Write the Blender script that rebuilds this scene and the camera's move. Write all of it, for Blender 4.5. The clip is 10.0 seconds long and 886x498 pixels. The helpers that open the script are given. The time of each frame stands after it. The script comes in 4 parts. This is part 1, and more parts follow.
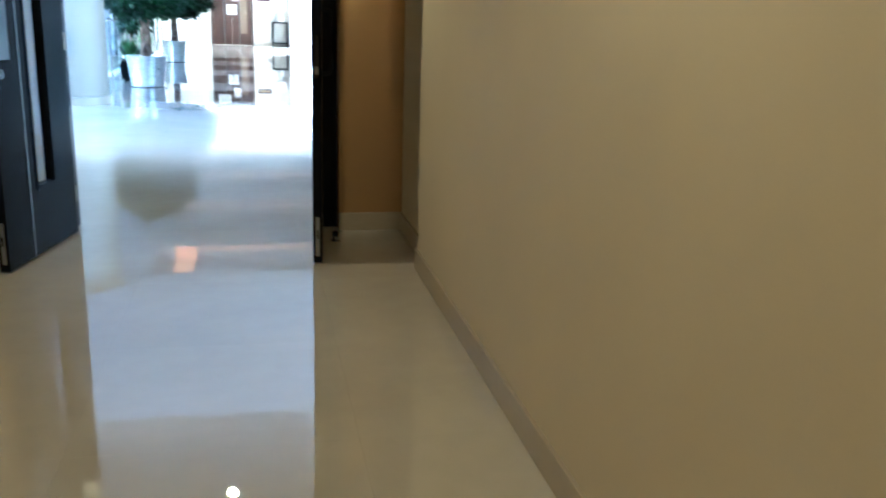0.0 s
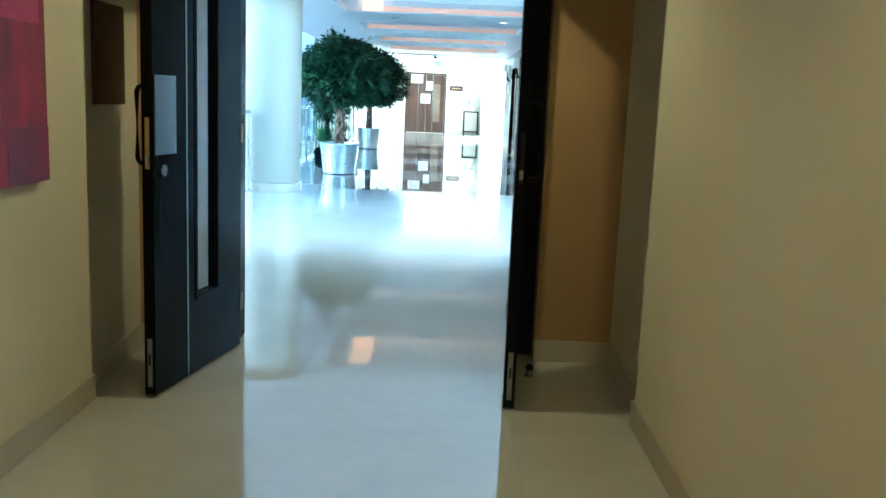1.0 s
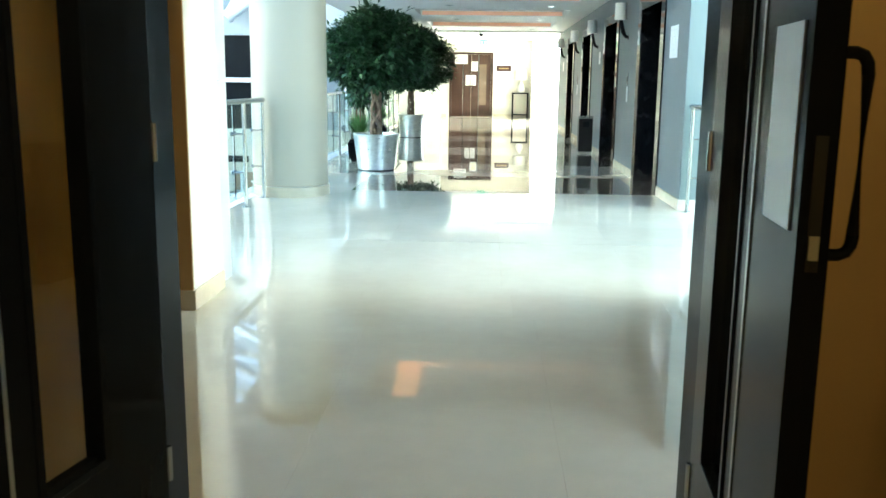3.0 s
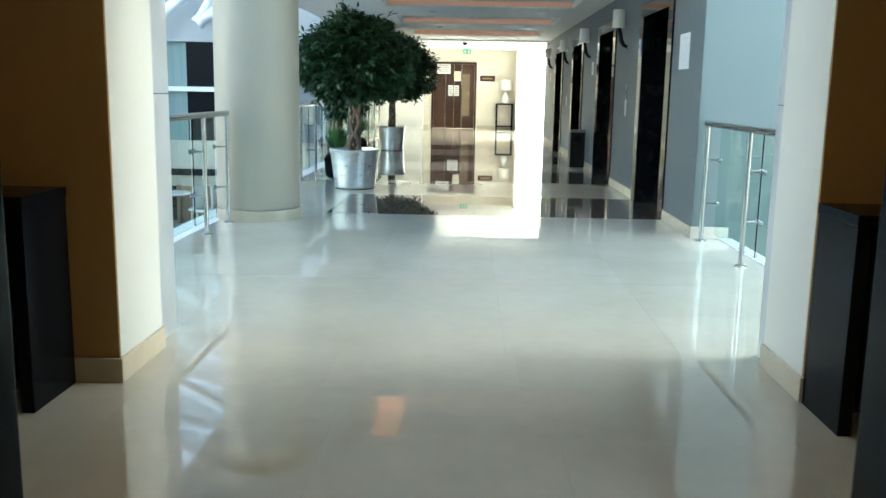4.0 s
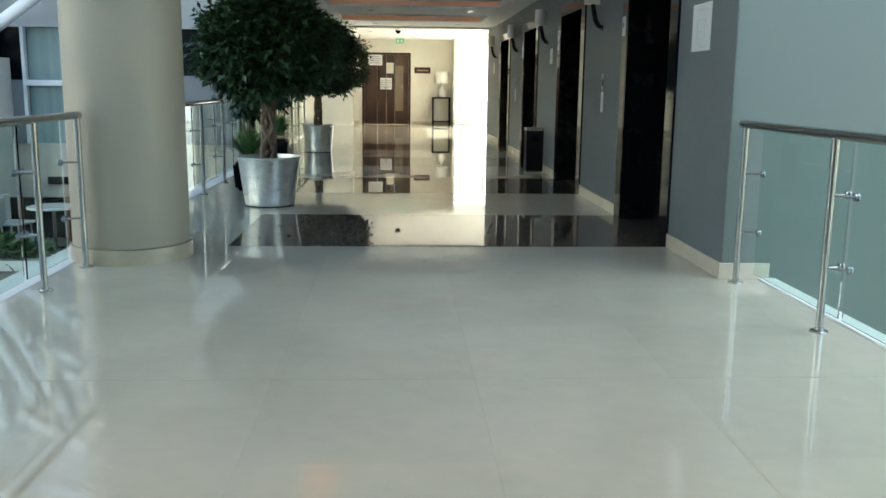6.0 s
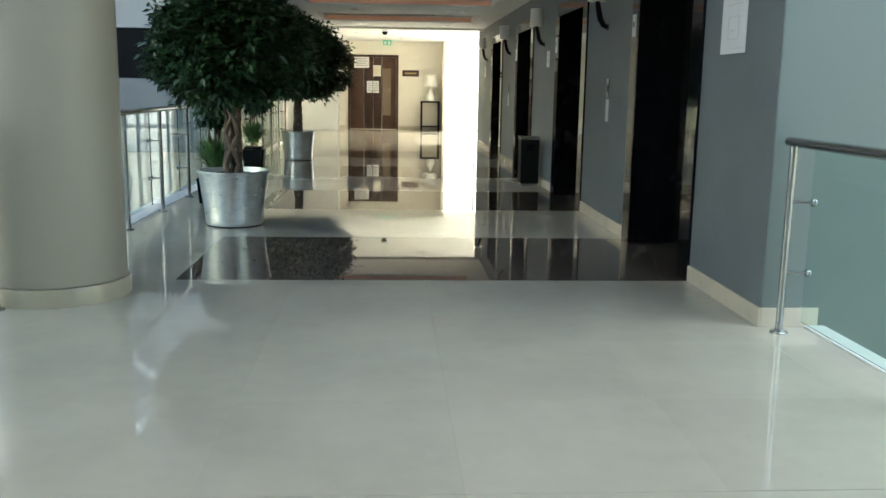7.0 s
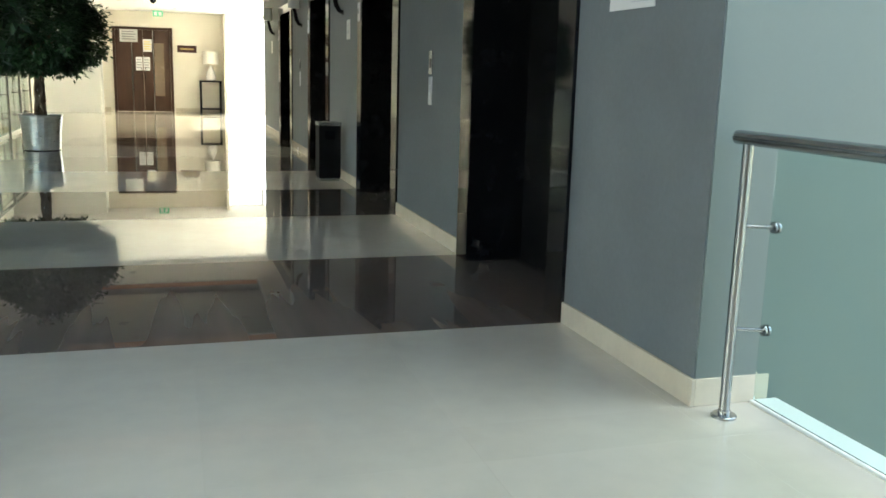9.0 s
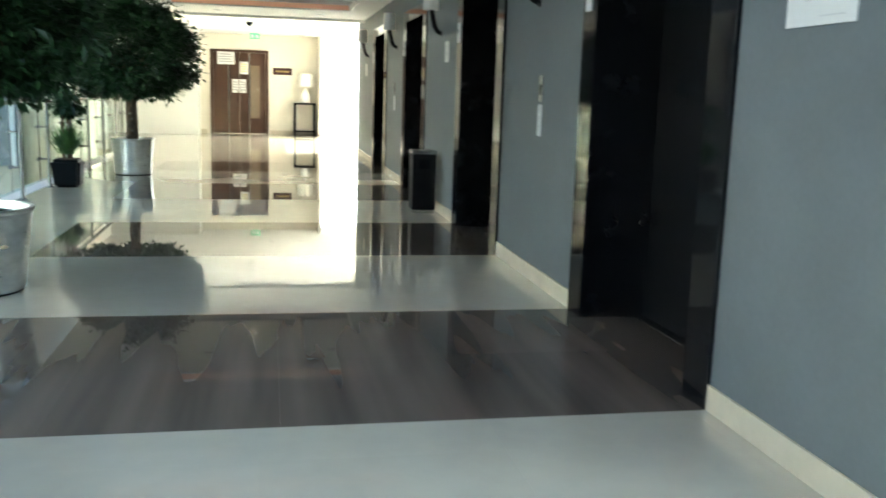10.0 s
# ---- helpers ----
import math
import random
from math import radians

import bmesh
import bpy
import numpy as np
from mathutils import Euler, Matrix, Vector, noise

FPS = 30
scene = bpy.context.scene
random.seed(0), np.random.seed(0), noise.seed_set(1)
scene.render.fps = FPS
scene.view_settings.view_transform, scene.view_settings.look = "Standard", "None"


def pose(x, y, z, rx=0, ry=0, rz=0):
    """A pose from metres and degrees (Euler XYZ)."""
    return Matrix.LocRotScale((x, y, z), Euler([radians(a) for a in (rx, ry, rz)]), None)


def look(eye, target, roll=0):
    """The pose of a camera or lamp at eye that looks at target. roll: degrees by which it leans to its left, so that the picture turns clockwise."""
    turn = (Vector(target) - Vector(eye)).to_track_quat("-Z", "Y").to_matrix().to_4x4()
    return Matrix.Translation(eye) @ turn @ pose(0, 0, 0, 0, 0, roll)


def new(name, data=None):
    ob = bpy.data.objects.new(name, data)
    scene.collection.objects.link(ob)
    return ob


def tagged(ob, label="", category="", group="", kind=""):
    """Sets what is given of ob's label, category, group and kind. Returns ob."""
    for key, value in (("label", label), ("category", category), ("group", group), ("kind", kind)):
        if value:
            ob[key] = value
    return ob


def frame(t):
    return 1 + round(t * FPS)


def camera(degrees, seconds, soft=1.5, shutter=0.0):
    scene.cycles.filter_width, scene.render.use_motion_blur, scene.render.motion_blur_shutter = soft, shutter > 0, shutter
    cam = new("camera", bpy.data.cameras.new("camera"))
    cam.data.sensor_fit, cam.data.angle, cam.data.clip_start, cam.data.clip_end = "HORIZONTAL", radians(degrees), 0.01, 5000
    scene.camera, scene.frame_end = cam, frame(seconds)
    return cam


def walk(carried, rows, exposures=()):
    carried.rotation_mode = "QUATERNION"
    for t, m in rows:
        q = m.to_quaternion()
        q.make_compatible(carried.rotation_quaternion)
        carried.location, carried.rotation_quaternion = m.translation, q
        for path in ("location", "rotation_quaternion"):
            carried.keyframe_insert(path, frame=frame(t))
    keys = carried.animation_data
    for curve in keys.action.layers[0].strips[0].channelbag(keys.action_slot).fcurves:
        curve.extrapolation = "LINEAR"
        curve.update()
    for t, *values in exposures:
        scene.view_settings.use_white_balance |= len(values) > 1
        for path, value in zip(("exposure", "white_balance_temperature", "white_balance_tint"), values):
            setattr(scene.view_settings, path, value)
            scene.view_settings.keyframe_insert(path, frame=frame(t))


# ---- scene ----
cam = camera(53.1, 10.0, soft=1.5, shutter=0.22)
PATH = [
    (0, (0.396, 0.7, 1.355), (0.798, 2.592, 0.847), 1.7),
    (0.5, (0.402, 1.183, 1.355), (0.512, 3.141, 0.964), 2.0),
    (1, (0.373, 1.66, 1.368), (0.377, 3.632, 1.035), 2.4),
    (1.5, (0.345, 2.231, 1.354), (0.269, 4.185, 0.934), 1.4),
    (2, (0.325, 2.83, 1.345), (0.196, 4.752, 0.806), 0.3),
    (2.5, (0.218, 3.444, 1.333), (0.102, 5.367, 0.795), 1.0),
    (3, (0.178, 4.041, 1.317), (0.082, 6.004, 0.945), 0.7),
    (4.5, (0.006, 5.61, 1.353), (-0.027, 7.578, 1.003), 1.1),
    (5, (-0.049, 6.216, 1.321), (-0.054, 8.183, 0.959), 0.5),
    (5.5, (-0.072, 6.841, 1.314), (-0.016, 8.807, 0.95), 0.4),
    (7, (0.028, 8.531, 1.355), (0.15, 10.495, 0.998), 0.9),
    (7.5, (0.075, 8.998, 1.345), (0.152, 10.965, 0.992), 0.6),
    (8, (0.092, 9.491, 1.372), (0.288, 11.447, 1.004), 0.6),
    (8.5, (0.166, 10.044, 1.332), (0.555, 11.967, 0.946), 1.2),
    (9, (0.227, 10.518, 1.29), (0.804, 12.394, 0.904), 1.6),
    (9.5, (0.353, 10.993, 1.304), (0.961, 12.855, 0.902), 0.5),
    (10, (0.329, 11.328, 1.325), (0.713, 13.26, 0.98), 1.8),
]
EXPOSURES = [(0.0, 4.1, 4350, 6), (0.5, 4.15, 4110, -8), (1.0, 4.09, 4200, -9), (2.3, 3.98, 4450, -8), (2.9, 3.82, 5520, -8), (3.3, 3.48, 5750, -5), (4.3, 2.75, 5750, -2), (5.0, 2.44, 5650, -3), (5.5, 2.14, 5950, 0), (7.0, 2.19, 6450, 2), (8.0, 2.4, 6400, 2), (9.0, 2.53, 6550, 1), (9.5, 2.53, 6500, 0), (10.0, 3.0, 6200, -1)]
walk(cam, [(t, look(eye, target, roll)) for t, eye, target, roll in PATH], EXPOSURES)

# ---- world, sun and exposure ----
SUN_DIR = Vector((-0.75, -0.40, -0.385)).normalized()
world = bpy.data.worlds.new("sky")
scene.world = world
world.use_nodes = True
wn = world.node_tree.nodes
sky = wn.new("ShaderNodeTexSky")
sky.sky_type, sky.sun_disc = "NISHITA", False
sky.air_density, sky.dust_density, sky.ozone_density = 1.0, 2.2, 0.8
sky.sun_elevation = math.asin(-SUN_DIR.z)
sky.sun_rotation = math.atan2(-SUN_DIR.x, -SUN_DIR.y)
world.node_tree.links.new(sky.outputs[0], wn["Background"].inputs[0])
wn["Background"].inputs[1].default_value = 0.15
sun_data = bpy.data.lights.new("sun", "SUN")
sun_data.energy, sun_data.angle, sun_data.color = 5.0, radians(0.5), (1.0, 0.95, 0.86)
sun = new("sun", sun_data)
sun.matrix_world = look((30, 50, 30), Vector((30, 50, 30)) + SUN_DIR)

# fill lamp added above the void, like roof daylight, to brighten the bridge floor
fill_data = bpy.data.lights.new("void_fill_lamp", "AREA")
fill_data.shape, fill_data.size, fill_data.size_y = "RECTANGLE", 4.2, 3.6
fill_data.energy, fill_data.color = 60.0, (0.93, 1.0, 0.99)
new("void_fill_lamp", fill_data).matrix_world = look((4.9, 11.5, 6.9), (4.9, 11.5001, 0))

# ceiling lamps of the corridor and the vestibule: x, y, z, watts
LAMPS = [(0.06, 5.46, 2.585, 3.3), (0.62, 2.4, 2.585, 3.1), (0.15, -0.6, 2.585, 3.4), (0.11, 7.74, 2.69, 1.5)]
for x, y, z, watts in LAMPS:
    lamp_data = bpy.data.lights.new("downlight_bulb", "SPOT")
    lamp_data.energy, lamp_data.color, lamp_data.shadow_soft_size = watts, (1.0, 0.705, 0.29), 0.045
    lamp_data.spot_size, lamp_data.spot_blend = radians(154), 0.6
    new("downlight_bulb", lamp_data).matrix_world = look((x, y, z - 0.03), (x, y, 0))


# ---- materials ----
def material(name, color, rough=0.5, metal=0.0, var=0.08, scale=3.0, fine=60.0, bump=0.0, stretch=(1, 1, 1),
             other=None, other_at=0.6, spec=0.5, piece=0.0, rough_var=0.1, detail=6.0):
    """A surface with stains at one scale and grain at a finer one; piece: how far the separate pieces differ."""
    m = bpy.data.materials.new(name)
    m.use_nodes = True
    n, l = m.node_tree.nodes, m.node_tree.links
    p = n["Principled BSDF"]
    p.inputs["Metallic"].default_value = metal
    p.inputs["Specular IOR Level"].default_value = spec
    mp = n.new("ShaderNodeMapping")
    geo = n.new("ShaderNodeNewGeometry")
    l.new(geo.outputs["Position"], mp.inputs["Vector"])
    mp.inputs["Scale"].default_value = stretch
    big, small = n.new("ShaderNodeTexNoise"), n.new("ShaderNodeTexNoise")
    for tex, sc in ((big, scale), (small, fine)):
        tex.inputs["Scale"].default_value = sc
        tex.inputs["Detail"].default_value = detail
        l.new(mp.outputs[0], tex.inputs["Vector"])
    add = n.new("ShaderNodeMath")
    add.operation = "MULTIPLY_ADD"
    l.new(small.outputs[0], add.inputs[0])
    add.inputs[1].default_value = 0.35
    l.new(big.outputs[0], add.inputs[2])
    value = add.outputs[0]
    if piece:
        info, mul = n.new("ShaderNodeObjectInfo"), n.new("ShaderNodeMath")
        mul.operation = "MULTIPLY_ADD"
        l.new(info.outputs["Random"], mul.inputs[0])
        mul.inputs[1].default_value = piece
        l.new(value, mul.inputs[2])
        value = mul.outputs[0]
    ramp = n.new("ShaderNodeValToRGB")
    ramp.color_ramp.elements[0].position, ramp.color_ramp.elements[1].position = 0.40, 0.95
    dark = [c * (1 - var) for c in color]
    light = other if other else [min(1, c * (1 + var)) for c in color]
    ramp.color_ramp.elements[0].color = (*dark, 1)
    ramp.color_ramp.elements[1].color = (*light, 1)
    l.new(value, ramp.inputs[0])
    l.new(ramp.outputs[0], p.inputs["Base Color"])
    rr = n.new("ShaderNodeMapRange")
    l.new(big.outputs[0], rr.inputs[0])
    rr.inputs[1].default_value, rr.inputs[2].default_value = 0.3, 0.7
    rr.inputs[3].default_value, rr.inputs[4].default_value = max(0.0, rough * (1 - rough_var)), rough * (1 + rough_var)
    l.new(rr.outputs[0], p.inputs["Roughness"])
    if bump:
        b = n.new("ShaderNodeBump")
        b.inputs["Strength"].default_value, b.inputs["Distance"].default_value = bump, 0.004
        l.new(small.outputs[0], b.inputs["Height"])
        l.new(b.outputs[0], p.inputs["Normal"])
    return m


def glowing(name, color, strength):
    m = bpy.data.materials.new(name)
    m.use_nodes = True
    p = m.node_tree.nodes["Principled BSDF"]
    p.inputs["Base Color"].default_value = (*color, 1)
    p.inputs["Emission Color"].default_value = (*color, 1)
    p.inputs["Emission Strength"].default_value = strength
    return m


def glassy(name, color, rough=0.0, ior=1.45):
    m = bpy.data.materials.new(name)
    m.use_nodes = True
    p = m.node_tree.nodes["Principled BSDF"]
    p.inputs["Base Color"].default_value = (*color, 1)
    p.inputs["Roughness"].default_value = rough
    p.inputs["Transmission Weight"].default_value = 1.0
    p.inputs["IOR"].default_value = ior
    return m


MARBLE = material("cream_marble", (0.55, 0.50, 0.415), 0.010, var=0.09, scale=1.3, fine=9.0, piece=0.12, spec=0.95, rough_var=0.5)
MARBLE.node_tree.nodes["Principled BSDF"].inputs["IOR"].default_value = 1.75
BROWN_MARBLE = material("brown_veined_marble", (0.088, 0.067, 0.053), 0.02, var=0.20, scale=1.2, fine=3.0, detail=1.5,
                        stretch=(4.2, 0.30, 1), other=(0.155, 0.122, 0.10), piece=0.12, spec=0.35)
CORRIDOR_STONE = material("tan_skirting_stone", (0.46, 0.39, 0.28), 0.4, var=0.1, scale=3, fine=30)
TAN_STONE = material("tan_limestone_skirting", (0.43, 0.375, 0.27), 0.3, var=0.1, scale=4, fine=30)
CREAM_STONE = material("cream_skirting_stone", (0.62, 0.55, 0.43), 0.25, var=0.08, scale=4, fine=30)
PLASTER = material("beige_wall_covering", (0.66, 0.57, 0.41), 0.75, var=0.05, scale=1.5, fine=180, bump=0.12)
PLASTER_BROWN = material("tan_wall_covering", (0.40, 0.24, 0.09), 0.7, var=0.06, scale=1.2, fine=160, bump=0.12)
WHITE_WALL = material("white_paint", (0.78, 0.78, 0.74), 0.6, var=0.025, scale=0.8, fine=120, bump=0.05)
CREAM_WALL = material("cream_paint", (0.76, 0.71, 0.61), 0.65, var=0.03, scale=1.0, fine=120, bump=0.05)
# cream darkened in the colour itself, standing in for weaker light on the column
COLUMN_PAINT = material("shaded_cream_paint", (0.35, 0.318, 0.24), 0.5, var=0.03, scale=1.2, fine=150, bump=0.05)
GREY_WALL = material("blue_grey_wall_covering", (0.150, 0.169, 0.176), 0.6, var=0.14, scale=2.6, fine=40, bump=0.15)
TEAL_WALL = material("pale_grey_green_paint", (0.158, 0.190, 0.175), 0.6, var=0.04, scale=0.9, fine=60, bump=0.05)
CEILING_WHITE = material("ceiling_paint", (0.88, 0.87, 0.85), 0.8, var=0.02, scale=0.7, fine=90)
# ceiling paint darkened so that the bridge ceiling reflects dimmer in the floor
DIMMED_CEILING = material("dimmed_ceiling_paint", (0.42, 0.42, 0.41), 0.8, var=0.03, scale=0.7, fine=90)
BLACK_WOOD = material("black_stained_veneer", (0.006, 0.007, 0.010), 0.20, spec=0.05, var=0.15, scale=3, fine=20, stretch=(3, 3, 0.3))
BLACK_GRANITE = material("polished_black_stone", (0.007, 0.007, 0.008), 0.06, spec=0.3, var=0.3, scale=6, fine=90)
DARK_STEEL = material("dark_lift_door_steel", (0.030, 0.030, 0.032), 0.22, metal=0.7, var=0.06, scale=2, fine=50, stretch=(2, 2, 0.2))
STEEL = material("brushed_stainless_steel", (0.39, 0.40, 0.40), 0.25, metal=1.0, var=0.02, scale=8, fine=120, rough_var=0.03)
PLATE_STEEL = material("worn_brushed_plate_steel", (0.30, 0.31, 0.32), 0.34, metal=1.0, var=0.08, scale=5, fine=160, stretch=(6, 6, 0.4))
SATIN = material("satin_aluminium", (0.62, 0.65, 0.68), 0.4, metal=0.5, var=0.05, scale=4, fine=80)
BRASS = material("worn_brass", (0.42, 0.31, 0.14), 0.3, metal=1.0, var=0.15, scale=12, fine=90)
SILVER_POT = material("hammered_silver_metal", (0.80, 0.79, 0.77), 0.30, metal=0.9, var=0.16, scale=8, fine=20, bump=1.0, stretch=(1, 1, 2.2))
BLACK_PLASTIC = material("black_plastic", (0.006, 0.006, 0.007), 0.45, var=0.15, scale=5, fine=80, spec=0.1)
SOIL = material("dark_soil", (0.035, 0.025, 0.018), 0.95, var=0.4, scale=20, fine=90, bump=0.8)
BARK = material("ficus_bark", (0.17, 0.12, 0.08), 0.85, var=0.3, scale=14, fine=60, bump=0.6)
LEAF = material("ficus_leaf", (0.011, 0.036, 0.013), 0.36, spec=0.4, var=0.45, scale=9, fine=40, other=(0.042, 0.105, 0.034))
PALM = material("palm_leaf", (0.07, 0.17, 0.045), 0.45, var=0.35, scale=9, fine=40, other=(0.14, 0.27, 0.08))
PAPER = material("white_paper", (0.72, 0.72, 0.71), 0.7, var=0.04, scale=6, fine=60)
INK_FAINT = material("faint_print", (0.58, 0.58, 0.59), 0.7, var=0.1, scale=20, fine=80)
BRONZE_PANE = material("bronze_tinted_pane", (0.20, 0.155, 0.11), 0.25, var=0.1, scale=2, fine=20)
INK_GREY = material("grey_print", (0.35, 0.35, 0.36), 0.7, var=0.1, scale=20, fine=80)
YELLOW_PRINT = material("yellow_print", (0.75, 0.62, 0.18), 0.7, var=0.05, scale=9, fine=80)
WOOD_DOOR = material("dark_walnut_veneer", (0.060, 0.028, 0.016), 0.35, var=0.25, scale=3, fine=25, stretch=(4, 4, 0.3))
SHADE = material("white_lamp_shade", (0.78, 0.76, 0.70), 0.8, var=0.03, scale=5, fine=90)
CERAMIC = material("white_ceramic", (0.76, 0.75, 0.72), 0.15, var=0.03, scale=5, fine=50)
GREY_PANEL = material("grey_facade_panel", (0.20, 0.22, 0.235), 0.5, var=0.05, scale=0.8, fine=30)
PALE_PANEL = material("pale_grey_facade_panel", (0.40, 0.42, 0.43), 0.5, var=0.05, scale=0.8, fine=30)
WHITE_STEEL = material("white_painted_steel", (0.80, 0.81, 0.82), 0.35, var=0.03, scale=2, fine=40)
DARK_PANE = material("dark_window_glass", (0.006, 0.007, 0.009), 0.2, var=0.2, scale=1, fine=12, spec=0.08)
CURTAIN = material("pale_green_curtain", (0.24, 0.32, 0.31), 0.8, var=0.18, scale=2.0, fine=14, stretch=(6, 6, 0.2))
# lower stone with the shade put into its colour, as open sky lights it
LOWER_FLOOR = material("shaded_lower_stone", (0.15, 0.14, 0.12), 0.4, var=0.14, scale=1.0, fine=9)
# lightened copy of the lower stone; throws daylight up at the lobby ceiling
BOUNCE_PAVING = material("bounce_paving", (0.46, 0.44, 0.40), 0.45, var=0.12, scale=0.8, fine=9)
WOOD_LIGHT = material("oak_panelling", (0.28, 0.19, 0.11), 0.5, var=0.2, scale=2, fine=20, stretch=(4, 4, 0.4))
SHRUB = material("shrub_leaf", (0.035, 0.10, 0.025), 0.6, var=0.5, scale=6, fine=30, other=(0.08, 0.17, 0.05))
RED_PAINT = material("crimson_canvas", (0.16, 0.010, 0.03), 0.6, var=0.3, scale=4.5, fine=11, other=(0.42, 0.03, 0.07), stretch=(1, 1.6, 0.7))
PAINTS = [material("plum_oil_paint", (0.20, 0.012, 0.04), 0.5, var=0.4, scale=6, fine=30, bump=0.5),
          material("pink_oil_paint", (0.40, 0.03, 0.09), 0.5, var=0.3, scale=6, fine=30, bump=0.5),
          material("orange_oil_paint", (0.40, 0.07, 0.03), 0.5, var=0.3, scale=6, fine=30, bump=0.5)]
LOWER_WALL = material("tan_lower_wall_paint", (0.58, 0.53, 0.44), 0.65, var=0.05, scale=0.8, fine=60)
SIGN_RED = material("dark_maroon_plate", (0.05, 0.012, 0.010), 0.35, var=0.2, scale=8, fine=60)
GLASS = glassy("green_tinted_glass", (0.80, 0.92, 0.87), ior=1.09)
BAY_GLASS = glassy("tinted_window_glass", (0.88, 0.90, 0.88))
CLEAR = glassy("clear_glass", (0.96, 0.98, 0.97))
# emission standing in for tray surfaces lit by a hidden cove strip
WARM_GLOW = glowing("warm_tray_face_glow", (1.0, 0.56, 0.38), 0.020)
WARM_END = glowing("bright_tray_end_glow", (1.0, 0.50, 0.28), 0.075)
LAMP_GLOW = glowing("warm_downlight_lens", (1.0, 0.80, 0.55), 0.4)
GREEN_GLOW = glowing("green_exit_light", (0.02, 0.45, 0.22), 0.12)
OUTSIDE = glowing("bright_outdoors", (0.97, 0.98, 1.0), 0.85)


# ---- mesh helpers ----
def box(bm, x0, y0, z0, x1, y1, z1, bevel=0.0):
    made = bmesh.ops.create_cube(bm, size=1.0, matrix=Matrix.Translation(((x0 + x1) / 2, (y0 + y1) / 2, (z0 + z1) / 2))
                                 @ Matrix.Diagonal((abs(x1 - x0), abs(y1 - y0), abs(z1 - z0), 1)))
    if bevel:
        edges = list({e for v in made["verts"] for e in v.link_edges})
        bmesh.ops.bevel(bm, geom=edges, offset=bevel, segments=2, affect="EDGES", profile=0.5)
    return bm


def boxed(*args, bevel=0.0):
    return box(bmesh.new(), *args, bevel=bevel)


def rod(bm, a, b, r, r2=None, sides=16):
    a, b = Vector(a), Vector(b)
    m = Matrix.Translation((a + b) / 2) @ (b - a).to_track_quat("Z", "Y").to_matrix().to_4x4()
    bmesh.ops.create_cone(bm, cap_ends=True, segments=sides, radius1=r, radius2=r if r2 is None else r2, depth=(b - a).length, matrix=m)
    return bm


def tube(bm, points, radii, sides=10):
    rings = []
    pts = [Vector(p) for p in points]
    for i, p in enumerate(pts):
        d = (pts[min(i + 1, len(pts) - 1)] - pts[max(i - 1, 0)]).normalized()
        q = d.to_track_quat("Z", "Y")
        r = radii[i] if isinstance(radii, (list, tuple)) else radii
        rings.append([bm.verts.new(p + q @ Vector((r * math.cos(2 * math.pi * k / sides), r * math.sin(2 * math.pi * k / sides), 0))) for k in range(sides)])
    for a, b in zip(rings, rings[1:]):
        for k in range(sides):
            bm.faces.new((a[k], a[(k + 1) % sides], b[(k + 1) % sides], b[k]))
    bm.faces.new(list(reversed(rings[0])))
    bm.faces.new(rings[-1])
    return bm


def lathe(profile, sides=40, centre=(0, 0, 0)):
    bm = bmesh.new()
    rings = []
    for r, z in profile:
        rings.append([bm.verts.new((centre[0] + r * math.cos(2 * math.pi * k / sides), centre[1] + r * math.sin(2 * math.pi * k / sides), centre[2] + z)) for k in range(sides)])
    for a, b in zip(rings, rings[1:]):
        for k in range(sides):
            bm.faces.new((a[k], a[(k + 1) % sides], b[(k + 1) % sides], b[k]))
    bm.faces.new(list(reversed(rings[0])))
    bm.faces.new(rings[-1])
    return bm


def mesh_of(name, bm, mat, smooth=False):
    bmesh.ops.recalc_face_normals(bm, faces=bm.faces)
    me = bpy.data.meshes.new(name)
    bm.to_mesh(me)
    bm.free()
    me.materials.append(mat)
    if smooth:
        me.polygons.foreach_set("use_smooth", [True] * len(me.polygons))
        me.set_sharp_from_angle(angle=radians(35))
    return me


def part(name, bm, mat, parent, label="", smooth=False, shadow=True):
    ob = new(name, mesh_of(name, bm, mat, smooth))
    ob.parent = parent
    if label:
        ob["label"] = label
    ob.visible_shadow = shadow
    return ob


def thing(name, label, category, place=(0, 0, 0), group="", turn=0.0):
    ob = new(name)
    ob.empty_display_size = 0.1
    ob.matrix_basis = pose(*place, 0, 0, turn)
    return tagged(ob, label, category, group)


def structure(name, bm, mat, label, category, smooth=False):
    ob = new(name, mesh_of(name, bm, mat, smooth))
    return tagged(ob, label, category, kind="structure")


# ---- plan ----
WALL_X = 2.21            # lift wall
BLOCK_Y = 13.48          # where the lift block begins
LIFTS = [14.73, 18.45, 22.17, 25.89]
LIFT_W = 1.84
CEIL = 2.72
EDGE_L, EDGE_R = -2.47, 2.47
FAR_Y = 37.88
LOW = -3.6
DOOR_L, DOOR_R, DOOR_H, DOOR_Y = -0.76, 0.80, 2.25, 6.40
COR_L, COR_R = -1.14, 1.24
REC_L, REC_R = 5.41, 5.35   # where the door recess begins on either side

# ---- structure: floors ----
floor_corridor = structure("floor_corridor", boxed(-2.4, -4.0, -0.30, 2.4, 9.0, -0.022), CREAM_STONE, "bed of the polished cream marble corridor floor", "floor")
bm = boxed(EDGE_L, 9.0, -0.30, EDGE_R, BLOCK_Y, -0.022)
box(bm, EDGE_L, BLOCK_Y, -0.30, 2.9, 30.5, -0.022)
box(bm, EDGE_L - 1.2, 30.5, -0.30, 6.0, FAR_Y + 0.2, -0.022)
floor_bridge = structure("floor_bridge", bm, CREAM_STONE, "slab of the bridge and lift lobby in cream marble", "floor")
